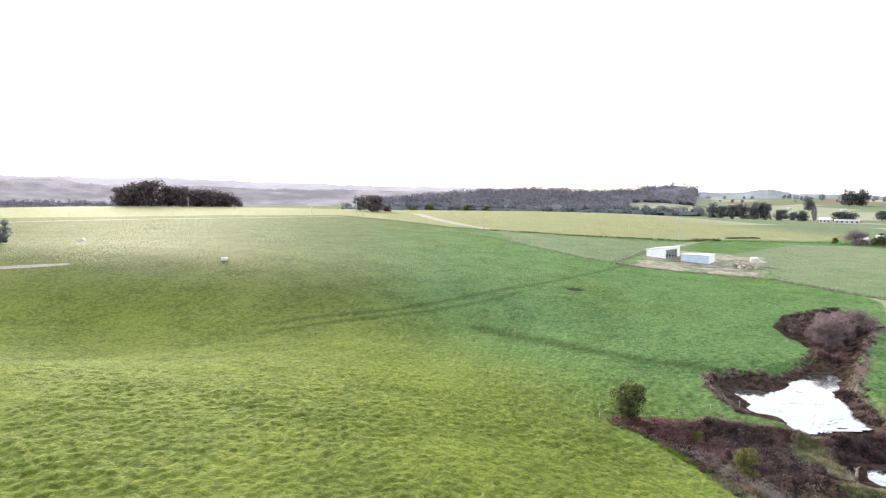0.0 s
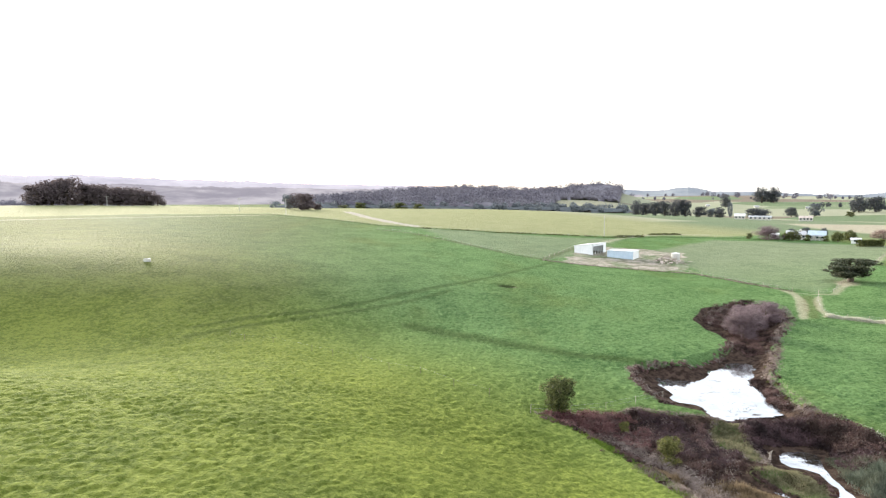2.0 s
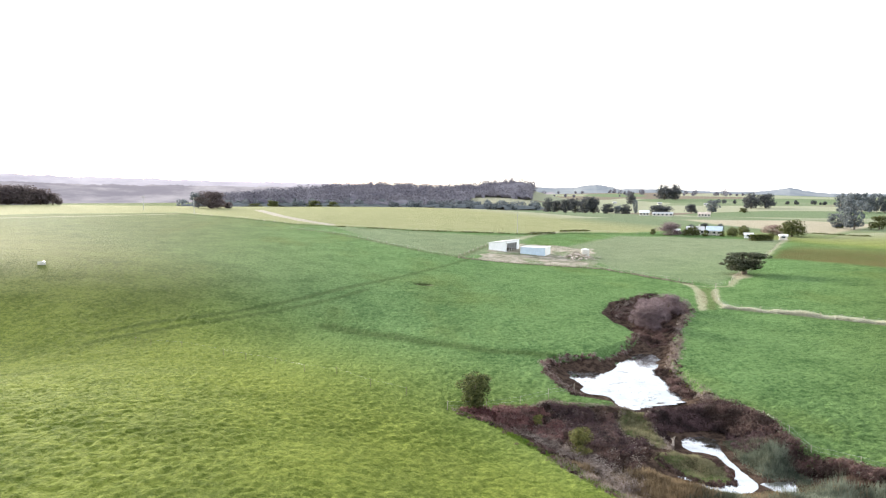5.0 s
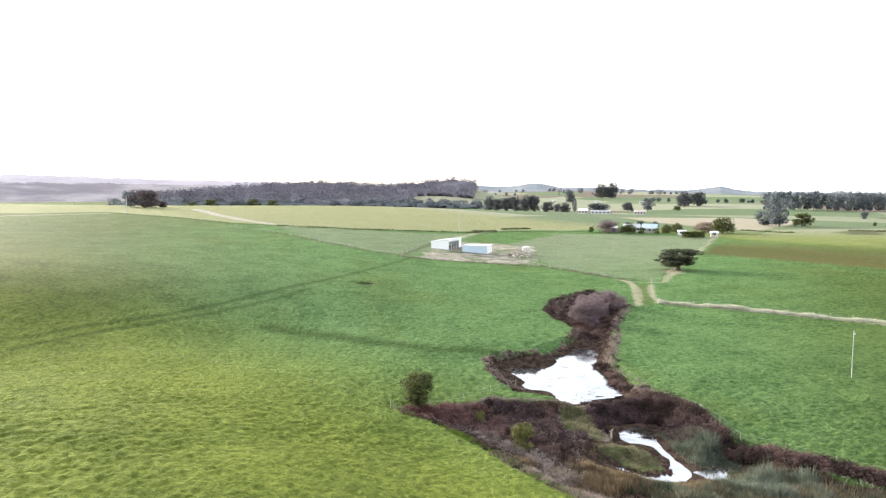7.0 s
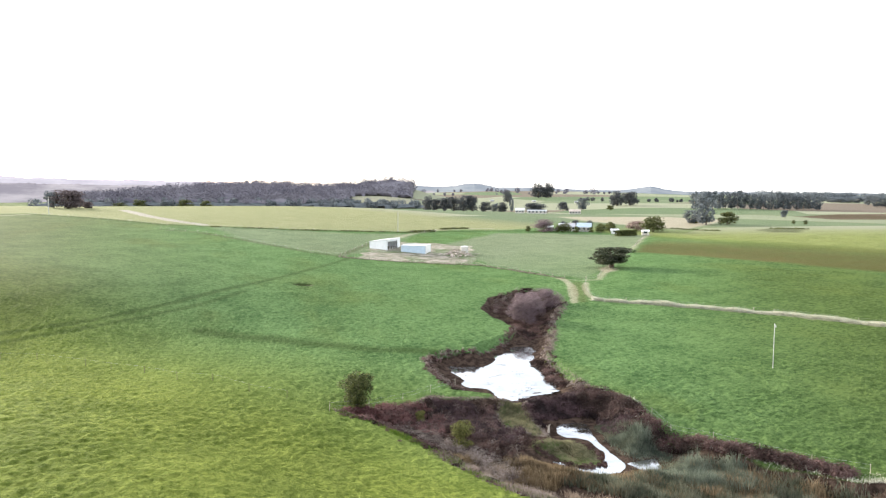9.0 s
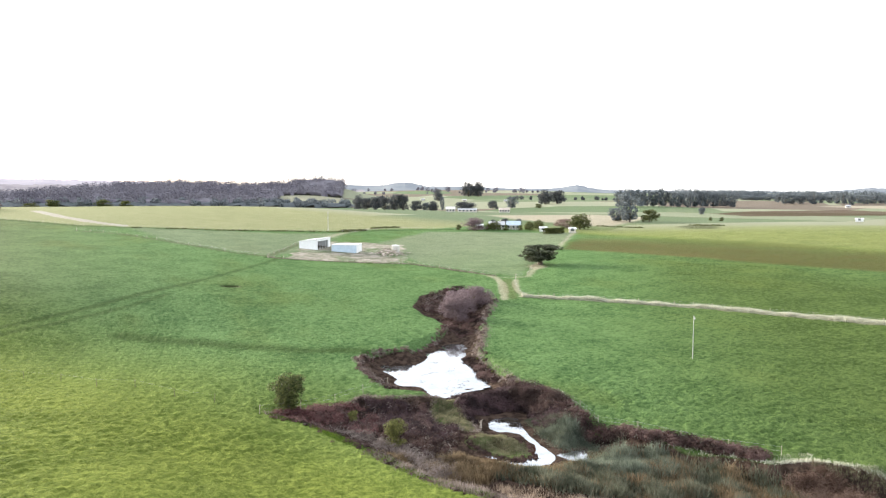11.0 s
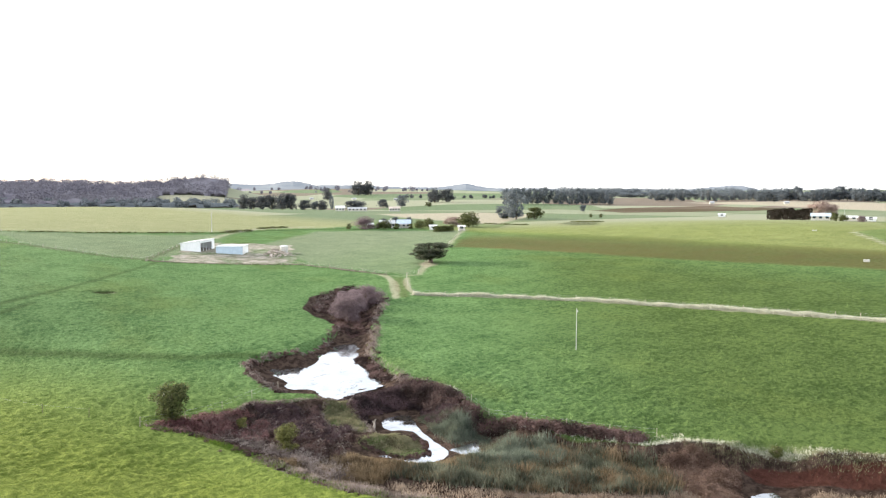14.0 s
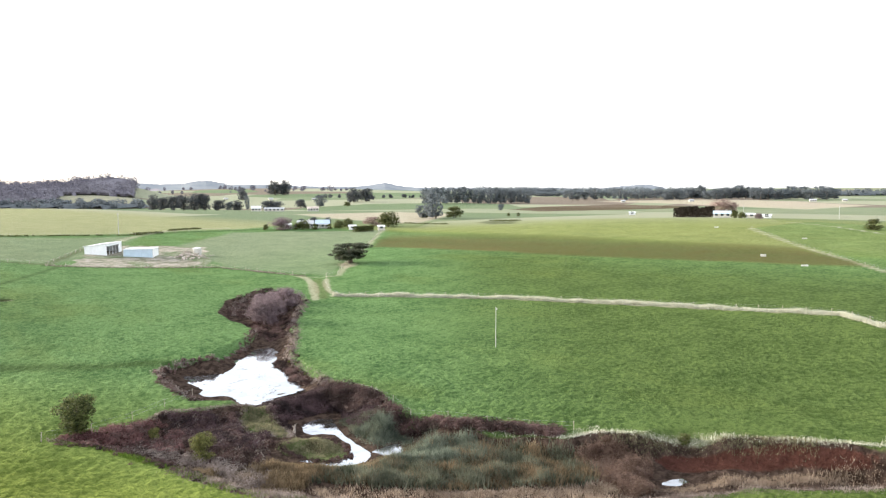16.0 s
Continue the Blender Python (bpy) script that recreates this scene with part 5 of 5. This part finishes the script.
# ---- buildings ----
def window_unit(parent, x, z, w, h, y, t=0.06):
    """A window in a wall that faces -y: frame, sill and pane."""
    win = part("window", join(box(x - w / 2 - 0.08, x + w / 2 + 0.08, y - t, y, z - 0.08, z), box(x - w / 2 - 0.08, x + w / 2 + 0.08, y - t, y, z + h, z + h + 0.08),
                              box(x - w / 2 - 0.08, x - w / 2, y - t, y, z, z + h), box(x + w / 2, x + w / 2 + 0.08, y - t, y, z, z + h)), M_CONC, parent, "white-painted window frame")
    part("pane", box(x - w / 2, x + w / 2, y - 0.03, y - 0.01, z, z + h), M_GLASS, win)
    part("sill", box(x - w / 2 - 0.15, x + w / 2 + 0.15, y - t - 0.1, y, z - 0.16, z - 0.085), M_CONC, win)


def machinery_shed():
    """Long skillion shed with four open bays; near corner at its origin, front wall along -x, depth along +y."""
    s = thing("machinery_shed", at(81.3, 249.3, -0.05), -41, "white ribbed steel farm shed with four open bays", "shed")
    W, L, hi, lo, t = 7.4, 13.0, 4.1, 3.2, 0.12
    part("slab", box(-W - 0.2, 0.3, -0.2, L + 0.2, -1.2, 0.06), M_CONC, s)
    part("wall", prism([(-W, 0.06), (0, 0.06), (0, hi), (-W, lo)], 0, t), M_WHITE, s, "white ribbed front wall")
    part("wall", prism([(-W, 0.06), (0, 0.06), (0, hi), (-W, lo)], L - t, L), M_WHITE, s)
    part("wall", box(-W, -W + t, t, L - t, 0.06, lo - 0.02), M_WHITE, s)
    part("wall", box(-t, 0, L - 2.4, L - t, 0.06, hi - 0.02), M_WHITE, s, "closed end of the open side")
    part("lintel", box(-t, 0, t, L - 2.4, 3.2, hi - 0.02), M_WHITE, s)
    for i in range(5):
        y = 0.15 + i * (L - 2.8) / 4
        part("post", box(-0.16, 0.02, y, y + 0.22, 0.06, 3.2), M_WHITE, s)
    roof = part("roof", prism([(-W - 0.3, lo - 0.03), (0.35, hi + 0.04), (0.35, hi + 0.14), (-W - 0.3, lo + 0.07)], -0.25, L + 0.25), M_ROOF, s, "pale ribbed steel roof")
    part("gutter", box(-W - 0.43, -W - 0.3, -0.25, L + 0.25, lo - 0.15, lo - 0.01), M_STEEL, roof)
    # near-black panel standing in for the shade at the back of the bays
    part("bay_shade_panel", box(-W + 1.0, -W + 1.1, 0.5, L - 0.5, 0.06, 2.9), M_BAY_SHADE, s, "dark panel added for the shade inside the bays")
    return s


def storage_shed():
    s = thing("storage_shed", at(93.6, 240.5, -0.05), -36, "pale blue steel shed with a white roof", "shed")
    W, L, h = 9.6, 8.0, 3.0
    part("slab", box(-W - 0.2, 0.2, -0.2, L + 0.2, -1.5, 0.06), M_CONC, s)
    part("wall", box(-W, 0, 0, 0.1, 0.06, h), M_BLUE, s)
    part("wall", box(-W, 0, L - 0.1, L, 0.06, h), M_BLUE, s)
    part("wall", box(-0.1, 0, 0.1, L - 0.1, 0.06, h), M_WHITE, s, "white end wall")
    part("wall", box(-W, -W + 0.1, 0.1, L - 0.1, 0.06, h), M_BLUE, s)
    roof = part("roof", join(prism([(-W - 0.25, h + 0.01), (0.25, h + 0.01), (0.25, h + 0.12), (-W - 0.25, h + 0.12)], -0.2, L + 0.2)), M_ROOF, s, "white low-pitched roof")
    part("ridge_cap", box(-W - 0.25, 0.25, L / 2 - 0.3, L / 2 + 0.3, h + 0.12, h + 0.3, 0.05), M_ROOF, roof)
    part("corner_trim", box(-0.02, 0.06, -0.06, 0.1, 0.06, h), M_ROOF, s)
    part("corner_trim", box(-W - 0.06, -W + 0.02, -0.06, 0.1, 0.06, h), M_ROOF, s)
    return s


def gable_house(name, place, turn, W, L, wall, rise, label, wall_mat, roof_mat, windows=3, chimney=False, porch=False):
    """A house: front of width W faces -y, ridge along x."""
    s = thing(name, place, turn, label, "house")
    part("footing", box(-W / 2 - 0.05, W / 2 + 0.05, -0.05, L + 0.05, -1.0, 0.25), M_CONC, s)
    part("wall", box(-W / 2, W / 2, 0, 0.15, 0.25, wall), wall_mat, s)
    part("wall", box(-W / 2, W / 2, L - 0.15, L, 0.25, wall), wall_mat, s)
    for sx in (-1, 1):
        bm = bmesh.new()
        x0, x1 = sx * W / 2 - 0.075 - sx * 0.075, sx * W / 2 + 0.075 - sx * 0.075
        prof = [(0.15, 0.25), (L - 0.15, 0.25), (L - 0.15, wall), (L / 2, wall + rise - 0.15), (0.15, wall)]
        a = [bm.verts.new((x0, y, z)) for y, z in prof]
        b = [bm.verts.new((x1, y, z)) for y, z in prof]
        bm.faces.new(a), bm.faces.new(b[::-1])
        for i in range(5):
            bm.faces.new((a[i], b[i], b[(i + 1) % 5], a[(i + 1) % 5]))
        bmesh.ops.recalc_face_normals(bm, faces=bm.faces[:])
        part("gable_wall", bm, wall_mat, s)
    o = 0.45
    bm = bmesh.new()
    prof = [(-o, wall - 0.1), (L / 2, wall + rise), (L + o, wall - 0.1), (L + o, wall + 0.02), (L / 2, wall + rise + 0.13), (-o, wall + 0.02)]
    a = [bm.verts.new((-W / 2 - 0.35, y, z)) for y, z in prof]
    b = [bm.verts.new((W / 2 + 0.35, y, z)) for y, z in prof]
    for i in range(6):
        bm.faces.new((a[i], b[i], b[(i + 1) % 6], a[(i + 1) % 6]))
    for q in (a, b):
        bm.faces.new((q[0], q[1], q[4], q[5])), bm.faces.new((q[1], q[2], q[3], q[4]))
    bmesh.ops.recalc_face_normals(bm, faces=bm.faces[:])
    roof = part("roof", bm, roof_mat, s)
    if chimney:
        part("chimney", box(W * 0.2, W * 0.2 + 0.7, L / 2 - 0.9, L / 2 - 0.2, wall + rise * 0.6, wall + rise + 0.9, 0.03), M_BRICK, roof, "brick chimney")
    for i in range(windows):
        window_unit(s, -W / 2 + W * (i + 0.5) / windows, 1.0, min(1.6, W / windows * 0.5), 1.2, 0)
    if porch:
        part("porch_roof", prism([(-W * 0.3, wall - 0.45), (W * 0.42, wall - 0.45), (W * 0.42, wall - 0.35), (-W * 0.3, wall - 0.35)], -2.2, 0), M_ROOF, s, "white porch roof")
        for i in range(4):
            x = -W * 0.28 + i * W * 0.68 / 3
            part("porch_post", box(x - 0.06, x + 0.06, -2.1, -1.98, 0.0, wall - 0.45), M_WHITE, s)
    return s


machinery_shed()
storage_shed()
gable_house("farmhouse", at(208.5, 321), -30, 8.5, 7.0, 2.5, 1.7, "grey-roofed farmhouse among garden trees", M_BRICK, M_GREYROOF, 4, True)
gable_house("farmhouse_wing", at(216.0, 316), -36, 7.5, 6.0, 2.5, 2.0, "white farmhouse wing with a pale blue-grey steel roof", M_BRICK, M_BLUEROOF, 3, False, True)
gable_house("garden_shed", at(220.5, 294.5), -36, 3.8, 3.0, 1.9, 0.7, "small white garden shed beside a hedge", M_WHITE, M_ROOF, 1)
gable_house("garage", at(226.5, 277.5), -36, 3.4, 4.5, 1.9, 0.6, "small white garage at the end of the lane", M_BRICK, M_ROOF, 1)
gable_house("cottage", at(197.5, 322), -36, 4.0, 3.5, 2.2, 0.8, "cream outbuilding between garden trees", M_BRICK, M_ROOF, 1)
gable_house("long_barn", at(318, 540), -32, 17, 7, 2.2, 1.2, "long white barn beyond the pale paddock", M_BRICK, M_GREYROOF, 5)
gable_house("dairy_shed", at(306, 550), -32, 8, 6, 2.6, 2.0, "white dairy shed beyond the pale paddock", M_BRICK, M_ROOF, 3)
gable_house("brick_house", at(352, 530), -32, 10, 7, 2.4, 1.6, "brown-roofed brick house behind the paddock", M_BRICK, M_RUBBLE, 4, True)
for (x, y, w) in ((560, 960, 9), (600, 900, 7), (505, 1000, 8), (545, 1010, 7), (960, 300, 11), (985, 270, 8), (1030, 200, 10), (1060, 170, 7), (800, 480, 7), (870, 420, 8)):
    gable_house("distant_house", at(x, y), -math.degrees(math.atan2(x, y)) + 12, w * 0.7, 4.5, 1.9, 1.3, "pale distant farm building among fields", M_BRICK, M_GREYROOF, 3)
gable_house("blue_house", at(380, 165), -66, 9, 6, 2.2, 1.4, "pale blue-roofed house beside a dark hedge", M_BRICK, M_BLUEROOF, 3, True)
gable_house("low_shed", at(376.6, 149), -68, 6, 5, 1.8, 0.7, "low white shed beside garden trees", M_BRICK, M_ROOF, 2)
gable_house("low_shed", at(374.9, 139), -69, 4.5, 4, 1.6, 0.5, "low white shed by the road", M_WHITE, M_ROOF, 1)
gable_house("pump_house", at(444, 258.6), -60, 4.5, 4, 1.8, 0.5, "small white pump house in the paddock", M_WHITE, M_ROOF, 1)


def clipped_hedge(a, b, tall, wide, material, label, seed, leaf=0.3, n=5200):
    """A hedge with a woody core line and leaves over flat sides."""
    global rng
    rng = np.random.default_rng(seed)
    a, b = np.array(at(*a)), np.array(at(*b))
    h = thing("hedge", tuple((a + b) / 2), 0, label, "hedge")
    mid = (a + b) / 2
    d = unit((b - a) * [1, 1, 0])
    side = np.array([-d[1], d[0], 0])
    s, u, v = rng.random(n), rng.uniform(-1, 1, n), rng.random(n) ** 0.7
    k = rng.integers(0, 3, n)
    u = np.where(k == 0, -1, np.where(k == 1, 1, u))
    v = np.where(k == 2, 1, v)
    bump = 0.85 + 0.3 * vnoise(s * np.linalg.norm(b - a), v * 3, 1.4, seed)
    pos = a + (b - a) * s[:, None] - mid + side * (u * wide / 2 * bump)[:, None] + np.array([0, 0, 1]) * (v * tall * bump + 0.05)[:, None]
    out = side * np.where(k < 2, u, 0)[:, None] + np.array([0, 0, 1]) * np.where(k == 2, 1, 0.2)[:, None]
    piece("leaves", mesh_of("leaves", *leaf_cards(pos, out, leaf), material), h)
    bits = [limb(a - mid + (b - a) * q - [0, 0, 0.2], a - mid + (b - a) * q + [0, 0, tall * 0.8], 0.12, 0.04) for q in np.linspace(0.03, 0.97, 14)]
    piece("stems", mesh_of("stems", *merged(bits), M_BARK, True), h)
    return h


clipped_hedge((383, 194.6), (383, 171.6), 5.6, 4.0, M_HEDGE, "tall dark clipped cypress hedge beside a house", 61, 0.6, 6000)
clipped_hedge((211, 281), (221, 278), 2.6, 2.5, M_LEAF, "dark green hedge beside the white garage", 62, 0.4, 2600)

# ---- posts, fences, troughs ----


def power_pole(x, y, tall, label, arm=1.8, r=0.14, turn=20.0):
    p = thing("power_pole", at(x, y, -0.2), turn, label, "pole", "power poles")
    part("post", rod((0, 0, 0), (0, 0, tall), r, r * 0.7, 10), M_POLE, p)
    if arm:
        c = part("crossarm", box(-arm / 2, arm / 2, -0.16, -0.04, tall - 0.7, tall - 0.55, 0.01), M_POST, p)
        for dx in (-0.9, -0.3, 0.3, 0.9):
            part("insulator", rod((dx * arm / 2, -0.1, tall - 0.55), (dx * arm / 2, -0.1, tall - 0.32), 0.06, 0.04, 8), M_CONC, c)
    return p


def cable(a, b, sag, label):
    a, b = Vector(a), Vector(b)
    pts = [a.lerp(b, i / 12) - Vector((0, 0, sag * 4 * (i / 12) * (1 - i / 12))) for i in range(13)]
    v, f = tube(np.array([list(p) for p in pts]), np.full(13, 0.02), 4)
    return tagged(new("power_cable", mesh_of("power_cable", v, f, M_STEEL)), label, "cable", "power cables")


near_pole = power_pole(86.3, 75.0, 7.1, "slim pale pole standing alone in the paddock", 0, 0.06)
part("fuse_box", box(-0.12, 0.12, -0.24, -0.06, 6.6, 6.9, 0.03), M_POLE, near_pole, "small pale box near the top")
part("cap", rod((0, 0, 7.05), (0, 0, 7.16), 0.08, 0.04, 10), M_STEEL, near_pole)
power_pole(-52.4, 414.5, 9.8, "pale power pole with a crossarm on the ridge", 3.2, 0.2, 0)
power_pole(-90, 470, 9.0, "pale power pole with a crossarm on the ridge", 2.6, 0.2, 0)
power_pole(-196.9, 530.1, 7.5, "pale power pole with a crossarm on the ridge", 2.6, 0.2, 0)
power_pole(110.2, 320.9, 9.8, "thin power pole behind the white shed", 1.8, 0.16, 30)
power_pole(320, 78, 3.6, "pale pole beside the far road", 0, 0.10)
power_pole(430, 120, 8.0, "weathered pole beyond the far road", 0, 0.12)
power_pole(520, 210, 7.0, "weathered pole beyond the far road", 0, 0.12)


def fence(line, gap, tall, label, r=0.055, wires=(0.95, 0.7, 0.45), wire_r=0.006, material=None):
    """Wooden posts at even steps along a line, with wires strained between them."""
    pts = np.array(line, float)
    seg = np.linalg.norm(np.diff(pts, axis=0), axis=1)
    cum = np.concatenate([[0], np.cumsum(seg)])
    s = np.linspace(0, cum[-1], max(2, int(cum[-1] / gap) + 1)) if gap else cum
    n = len(s)
    px, py = np.interp(s, cum, pts[:, 0]), np.interp(s, cum, pts[:, 1])
    pz = height(px, py)
    f = thing("fence", (px[0], py[0], pz[0]), 0, label, "fence")
    bm = rod((0, 0, -0.3), (0, 0, tall), r, r * 0.9, 6)
    me = bpy.data.meshes.new("post")
    bm.to_mesh(me)
    bm.free()
    me.materials.append(material or M_POST)
    for i in range(n):
        q = piece("post", me, f)
        q.location = (px[i] - px[0], py[i] - py[0], pz[i] - pz[0])
        q.rotation_euler = (radians(3 * math.sin(i * 2.3)), radians(3 * math.cos(i * 1.7)), i)
    for w in wires:
        v, fc = tube(np.stack([px - px[0], py - py[0], pz - pz[0] + w * tall], -1), np.full(n, wire_r), 3)
        piece("wire", mesh_of("wire", v, fc, M_STEEL), f)
    return f


fence(VERGE[1:], 4.0, 1.1, "weathered post and wire fence along the pale verge", 0.07)
fence(TRACK_EAST, 6.0, 1.0, "weathered post and wire fence by the track junction", 0.05)
fence(FENCE_TREE, 5.0, 1.1, "weathered post and wire fence along the lane", 0.08)
fence(FENCE_YARD, 5.0, 1.1, "weathered post and wire fence below the shed yard", 0.07)
fence(FENCE_HILL, 6.0, 1.1, "weathered post and wire fence across the hill", 0.07)
fence(FIELD_EDGE, 8.0, 1.1, "weathered post and wire fence along the dry paddock", 0.08)
fence(DIAG_TRACK, 11.0, 1.0, "weathered post and wire fence along the farm track", 0.045)
fence(FENCE_ELECTRIC, 0, 1.2, "thin electric fence over the grassy rise", 0.035, (0.9,), 0.004, M_BARK)
fence([(19, 81), (27.2, 82.3), (34, 85.5), (39, 88)], 4.5, 1.2, "old fence posts round the gully's head", 0.035, (0.9, 0.5))
fence([(56, 77), (57.5, 70), (55.5, 62), (60.5, 49), (64, 43.5)], 5.0, 1.1, "old fence posts along the gully's rim", 0.035, (0.9, 0.5))


def water_trough(x, y, L, label, turn=0.0, W=1.0, tall=0.6):
    t = thing("water_trough", at(x, y, 0.0), turn, label, "trough", "water troughs")
    bm = join(box(-L / 2, L / 2, -W / 2, -W / 2 + 0.1, -0.3, tall, 0.02), box(-L / 2, L / 2, W / 2 - 0.1, W / 2, -0.3, tall, 0.02),
              box(-L / 2, -L / 2 + 0.1, -W / 2 + 0.1, W / 2 - 0.1, -0.3, tall, 0.02), box(L / 2 - 0.1, L / 2, -W / 2 + 0.1, W / 2 - 0.1, -0.3, tall, 0.02),
              box(-L / 2 + 0.1, L / 2 - 0.1, -W / 2 + 0.1, W / 2 - 0.1, -0.3, 0.1))
    part("basin", bm, M_CONC, t)
    part("water", box(-L / 2 + 0.1, L / 2 - 0.1, -W / 2 + 0.1, W / 2 - 0.1, 0.1, tall - 0.1), M_WATER, t, "still water mirroring the sky")
    part("float_cover", box(L / 2 - 0.5, L / 2 - 0.06, -W / 2 - 0.01, W / 2 + 0.01, tall + 0.004, tall + 0.05), M_STEEL, t, "steel valve cover")
    return t


water_trough(-114.0, 215.2, 2.2, "pale concrete water trough in the hill paddock", 25, 1.3)
water_trough(-52.7, 164.6, 1.5, "small concrete trough glinting in the hill paddock", 15, 1.2)
water_trough(205.4, 76.3, 1.5, "pale concrete trough in the brown paddock", -70, 1.1)
water_trough(191.4, 60.5, 1.6, "pale concrete trough in the green paddock", -72, 0.9, 0.3)
water_trough(260.6, 83.1, 1.7, "pale concrete trough near the far track", -72, 0.9, 0.3)
water_trough(281.9, 124.4, 1.6, "pale concrete trough near the ridge", -66, 0.9, 0.3)


def rubble_heap(x, y):
    global rng
    rng = np.random.default_rng(77)
    h = thing("rubble_heap", at(x, y), 0, "heap of pale timber and rubble in the yard", "heap")
    for i in range(110):
        a, r = rng.uniform(0, 6.28), abs(rng.normal(0, 3.6))
        if i % 2:
            L = rng.uniform(1.2, 3.5)
            d = unit(np.array([rng.normal(), rng.normal(), rng.normal(0, 0.25)]))
            c = np.array([r * math.cos(a), r * math.sin(a) * 0.8, 0.3 + max(0, 2.0 - r * 0.4)])
            part("timber", rod(c - d * L / 2, c + d * L / 2, 0.12, 0.08, 5), M_POST, h)
        else:
            bm = bmesh.new()
            bmesh.ops.create_icosphere(bm, subdivisions=1, radius=rng.uniform(0.35, 0.8))
            for v in bm.verts:
                v.co *= rng.uniform(0.7, 1.2)
                v.co.z *= 0.7
            bmesh.ops.translate(bm, vec=(r * math.cos(a), r * math.sin(a) * 0.8, 0.1 + max(0, 1.6 - r * 0.35)), verts=bm.verts)
            part("stone", bm, M_RUBBLE, h)
    return h


rubble_heap(104.5, 236.5)
tank = thing("water_tank", at(110.0, 241.0), 0, "pale concrete water tank behind the rubble heap", "tank")
part("barrel", rod((0, 0, -0.3), (0, 0, 2.6), 1.5, 1.5, 24), M_CONC, tank)
part("lid", rod((0, 0, 2.6), (0, 0, 3.0), 1.56, 0.2, 24), M_ROOF, tank)

# ---- long dry grass along fences and gully rims ----


def verge_grass(line, half, count, tall, label, seed, material=None, wide=0.05):
    global rng
    rng = np.random.default_rng(seed)
    pts = np.array(line, float)
    cum = np.concatenate([[0], np.cumsum(np.linalg.norm(np.diff(pts, axis=0), axis=1))])
    s = rng.uniform(0, cum[-1], count)
    dx, dy = np.gradient(pts[:, 0]), np.gradient(pts[:, 1])
    nx, ny = np.interp(s, cum, -dy), np.interp(s, cum, dx)
    q = rng.normal(0, half, count) / np.hypot(nx, ny)
    p = np.stack([np.interp(s, cum, pts[:, 0]) + nx * q, np.interp(s, cum, pts[:, 1]) + ny * q], -1)
    p = p[rng.random(len(p)) < 0.3 + vnoise(s, 0 * s, 3.0, seed)]
    t = tall * (0.5 + vnoise(p[:, 0], p[:, 1], 2.5, seed)) * (0.25 + 0.75 * smooth(shore(p), 0.3, 3.0))
    return stuff("dry_grass", blades(on_land(p), t, wide, 0.4), material or M_RUSH, label, "grass")


verge_grass(VERGE[1:], 0.36, 54000, 0.6, "pale dead grass standing along the fence", 31, wide=0.10)
verge_grass(FENCE_YARD, 0.4, 2500, 0.4, "dull dead grass below the shed yard", 33, M_STALK, wide=0.12)
verge_grass(STRAW_FRONT, 0.5, 9000, 0.4, "pinkish dead grass along the ditch", 38, M_PINKSTRAW, wide=0.06)
verge_grass(GREY_SLOPE, 0.6, 4500, 0.2, "dull green grass below the ditch's rim", 39, M_TURF, wide=0.06)
verge_grass(GULLY[30:42], 0.3, 10000, 0.3, "pale dead grass fringing the gully's rim", 34, wide=0.05)
verge_grass([(x + 1.3, y + 0.9) for x, y in GULLY[28:36]], 0.35, 3200, 0.35, "pale dead grass behind the rim's brambles", 40, wide=0.05)
verge_grass(GULLY[24:31], 0.6, 5000, 0.4, "dull dead grass fringing the pond's bank", 37, M_STALK, wide=0.06)
verge_grass(GULLY[44:52], 0.7, 9000, 0.35, "grey dead grass fringing the gully's near edge", 35, M_STALK, wide=0.05)
verge_grass(GULLY[47:54], 0.45, 9000, 0.28, "green grass hanging over the gully's near edge", 58, M_BLADE, wide=0.06)
verge_grass(GULLY[2:7], 0.3, 1800, 0.22, "dull grass lip along the scalloped gully edge", 57, M_STALK, wide=0.05)
verge_grass(GULLY[0:4], 0.4, 1600, 0.3, "dull dead grass along the gully's head", 36, M_STALK, wide=0.05)


def scrub_line(line, half, count, tall, label, seed):
    """Low dark scrub along a field's edge."""
    global rng
    rng = np.random.default_rng(seed)
    pts = np.array(line, float)
    s = rng.uniform(0, len(pts) - 1, count)
    i = np.minimum(s.astype(int), len(pts) - 2)
    p = pts[i] + (pts[i + 1] - pts[i]) * (s - i)[:, None] + rng.normal(0, half, (count, 2))
    per = 26
    ball, out = ball_points(count * per, 0.5)
    who = np.repeat(np.arange(count), per)
    pos = on_land(p)[who] + ball * (tall * rng.uniform(0.5, 1.1, count))[who][:, None] * [1.2, 1.2, 0.8]
    pos[:, 2] = np.maximum(pos[:, 2], height(pos[:, 0], pos[:, 1]) + 0.05)
    return stuff("scrub", leaf_cards(pos, out + [0, 0, 0.4], 0.4), M_LEAF, label, "scrub")


scrub_line(EDGE_SCRUB, 0.7, 60, 1.1, "dark low scrub on the paddock's edge", 71)
scrub_line(EDGE_SCRUB_TWO, 0.7, 60, 1.0, "dark low scrub on the paddock's edge", 72)
scrub_line(HEDGE_FAR, 0.6, 50, 0.9, "dark low hedge across the far paddock", 73)
scrub_line([WET_SPOT[1], WET_SPOT[2]], 1.2, 60, 0.9, "dark rushes round a wet hollow", 74)
scrub_line(FIELD_EDGE[3:7], 0.5, 90, 0.5, "thin dark scrub under the paddock fence", 75)
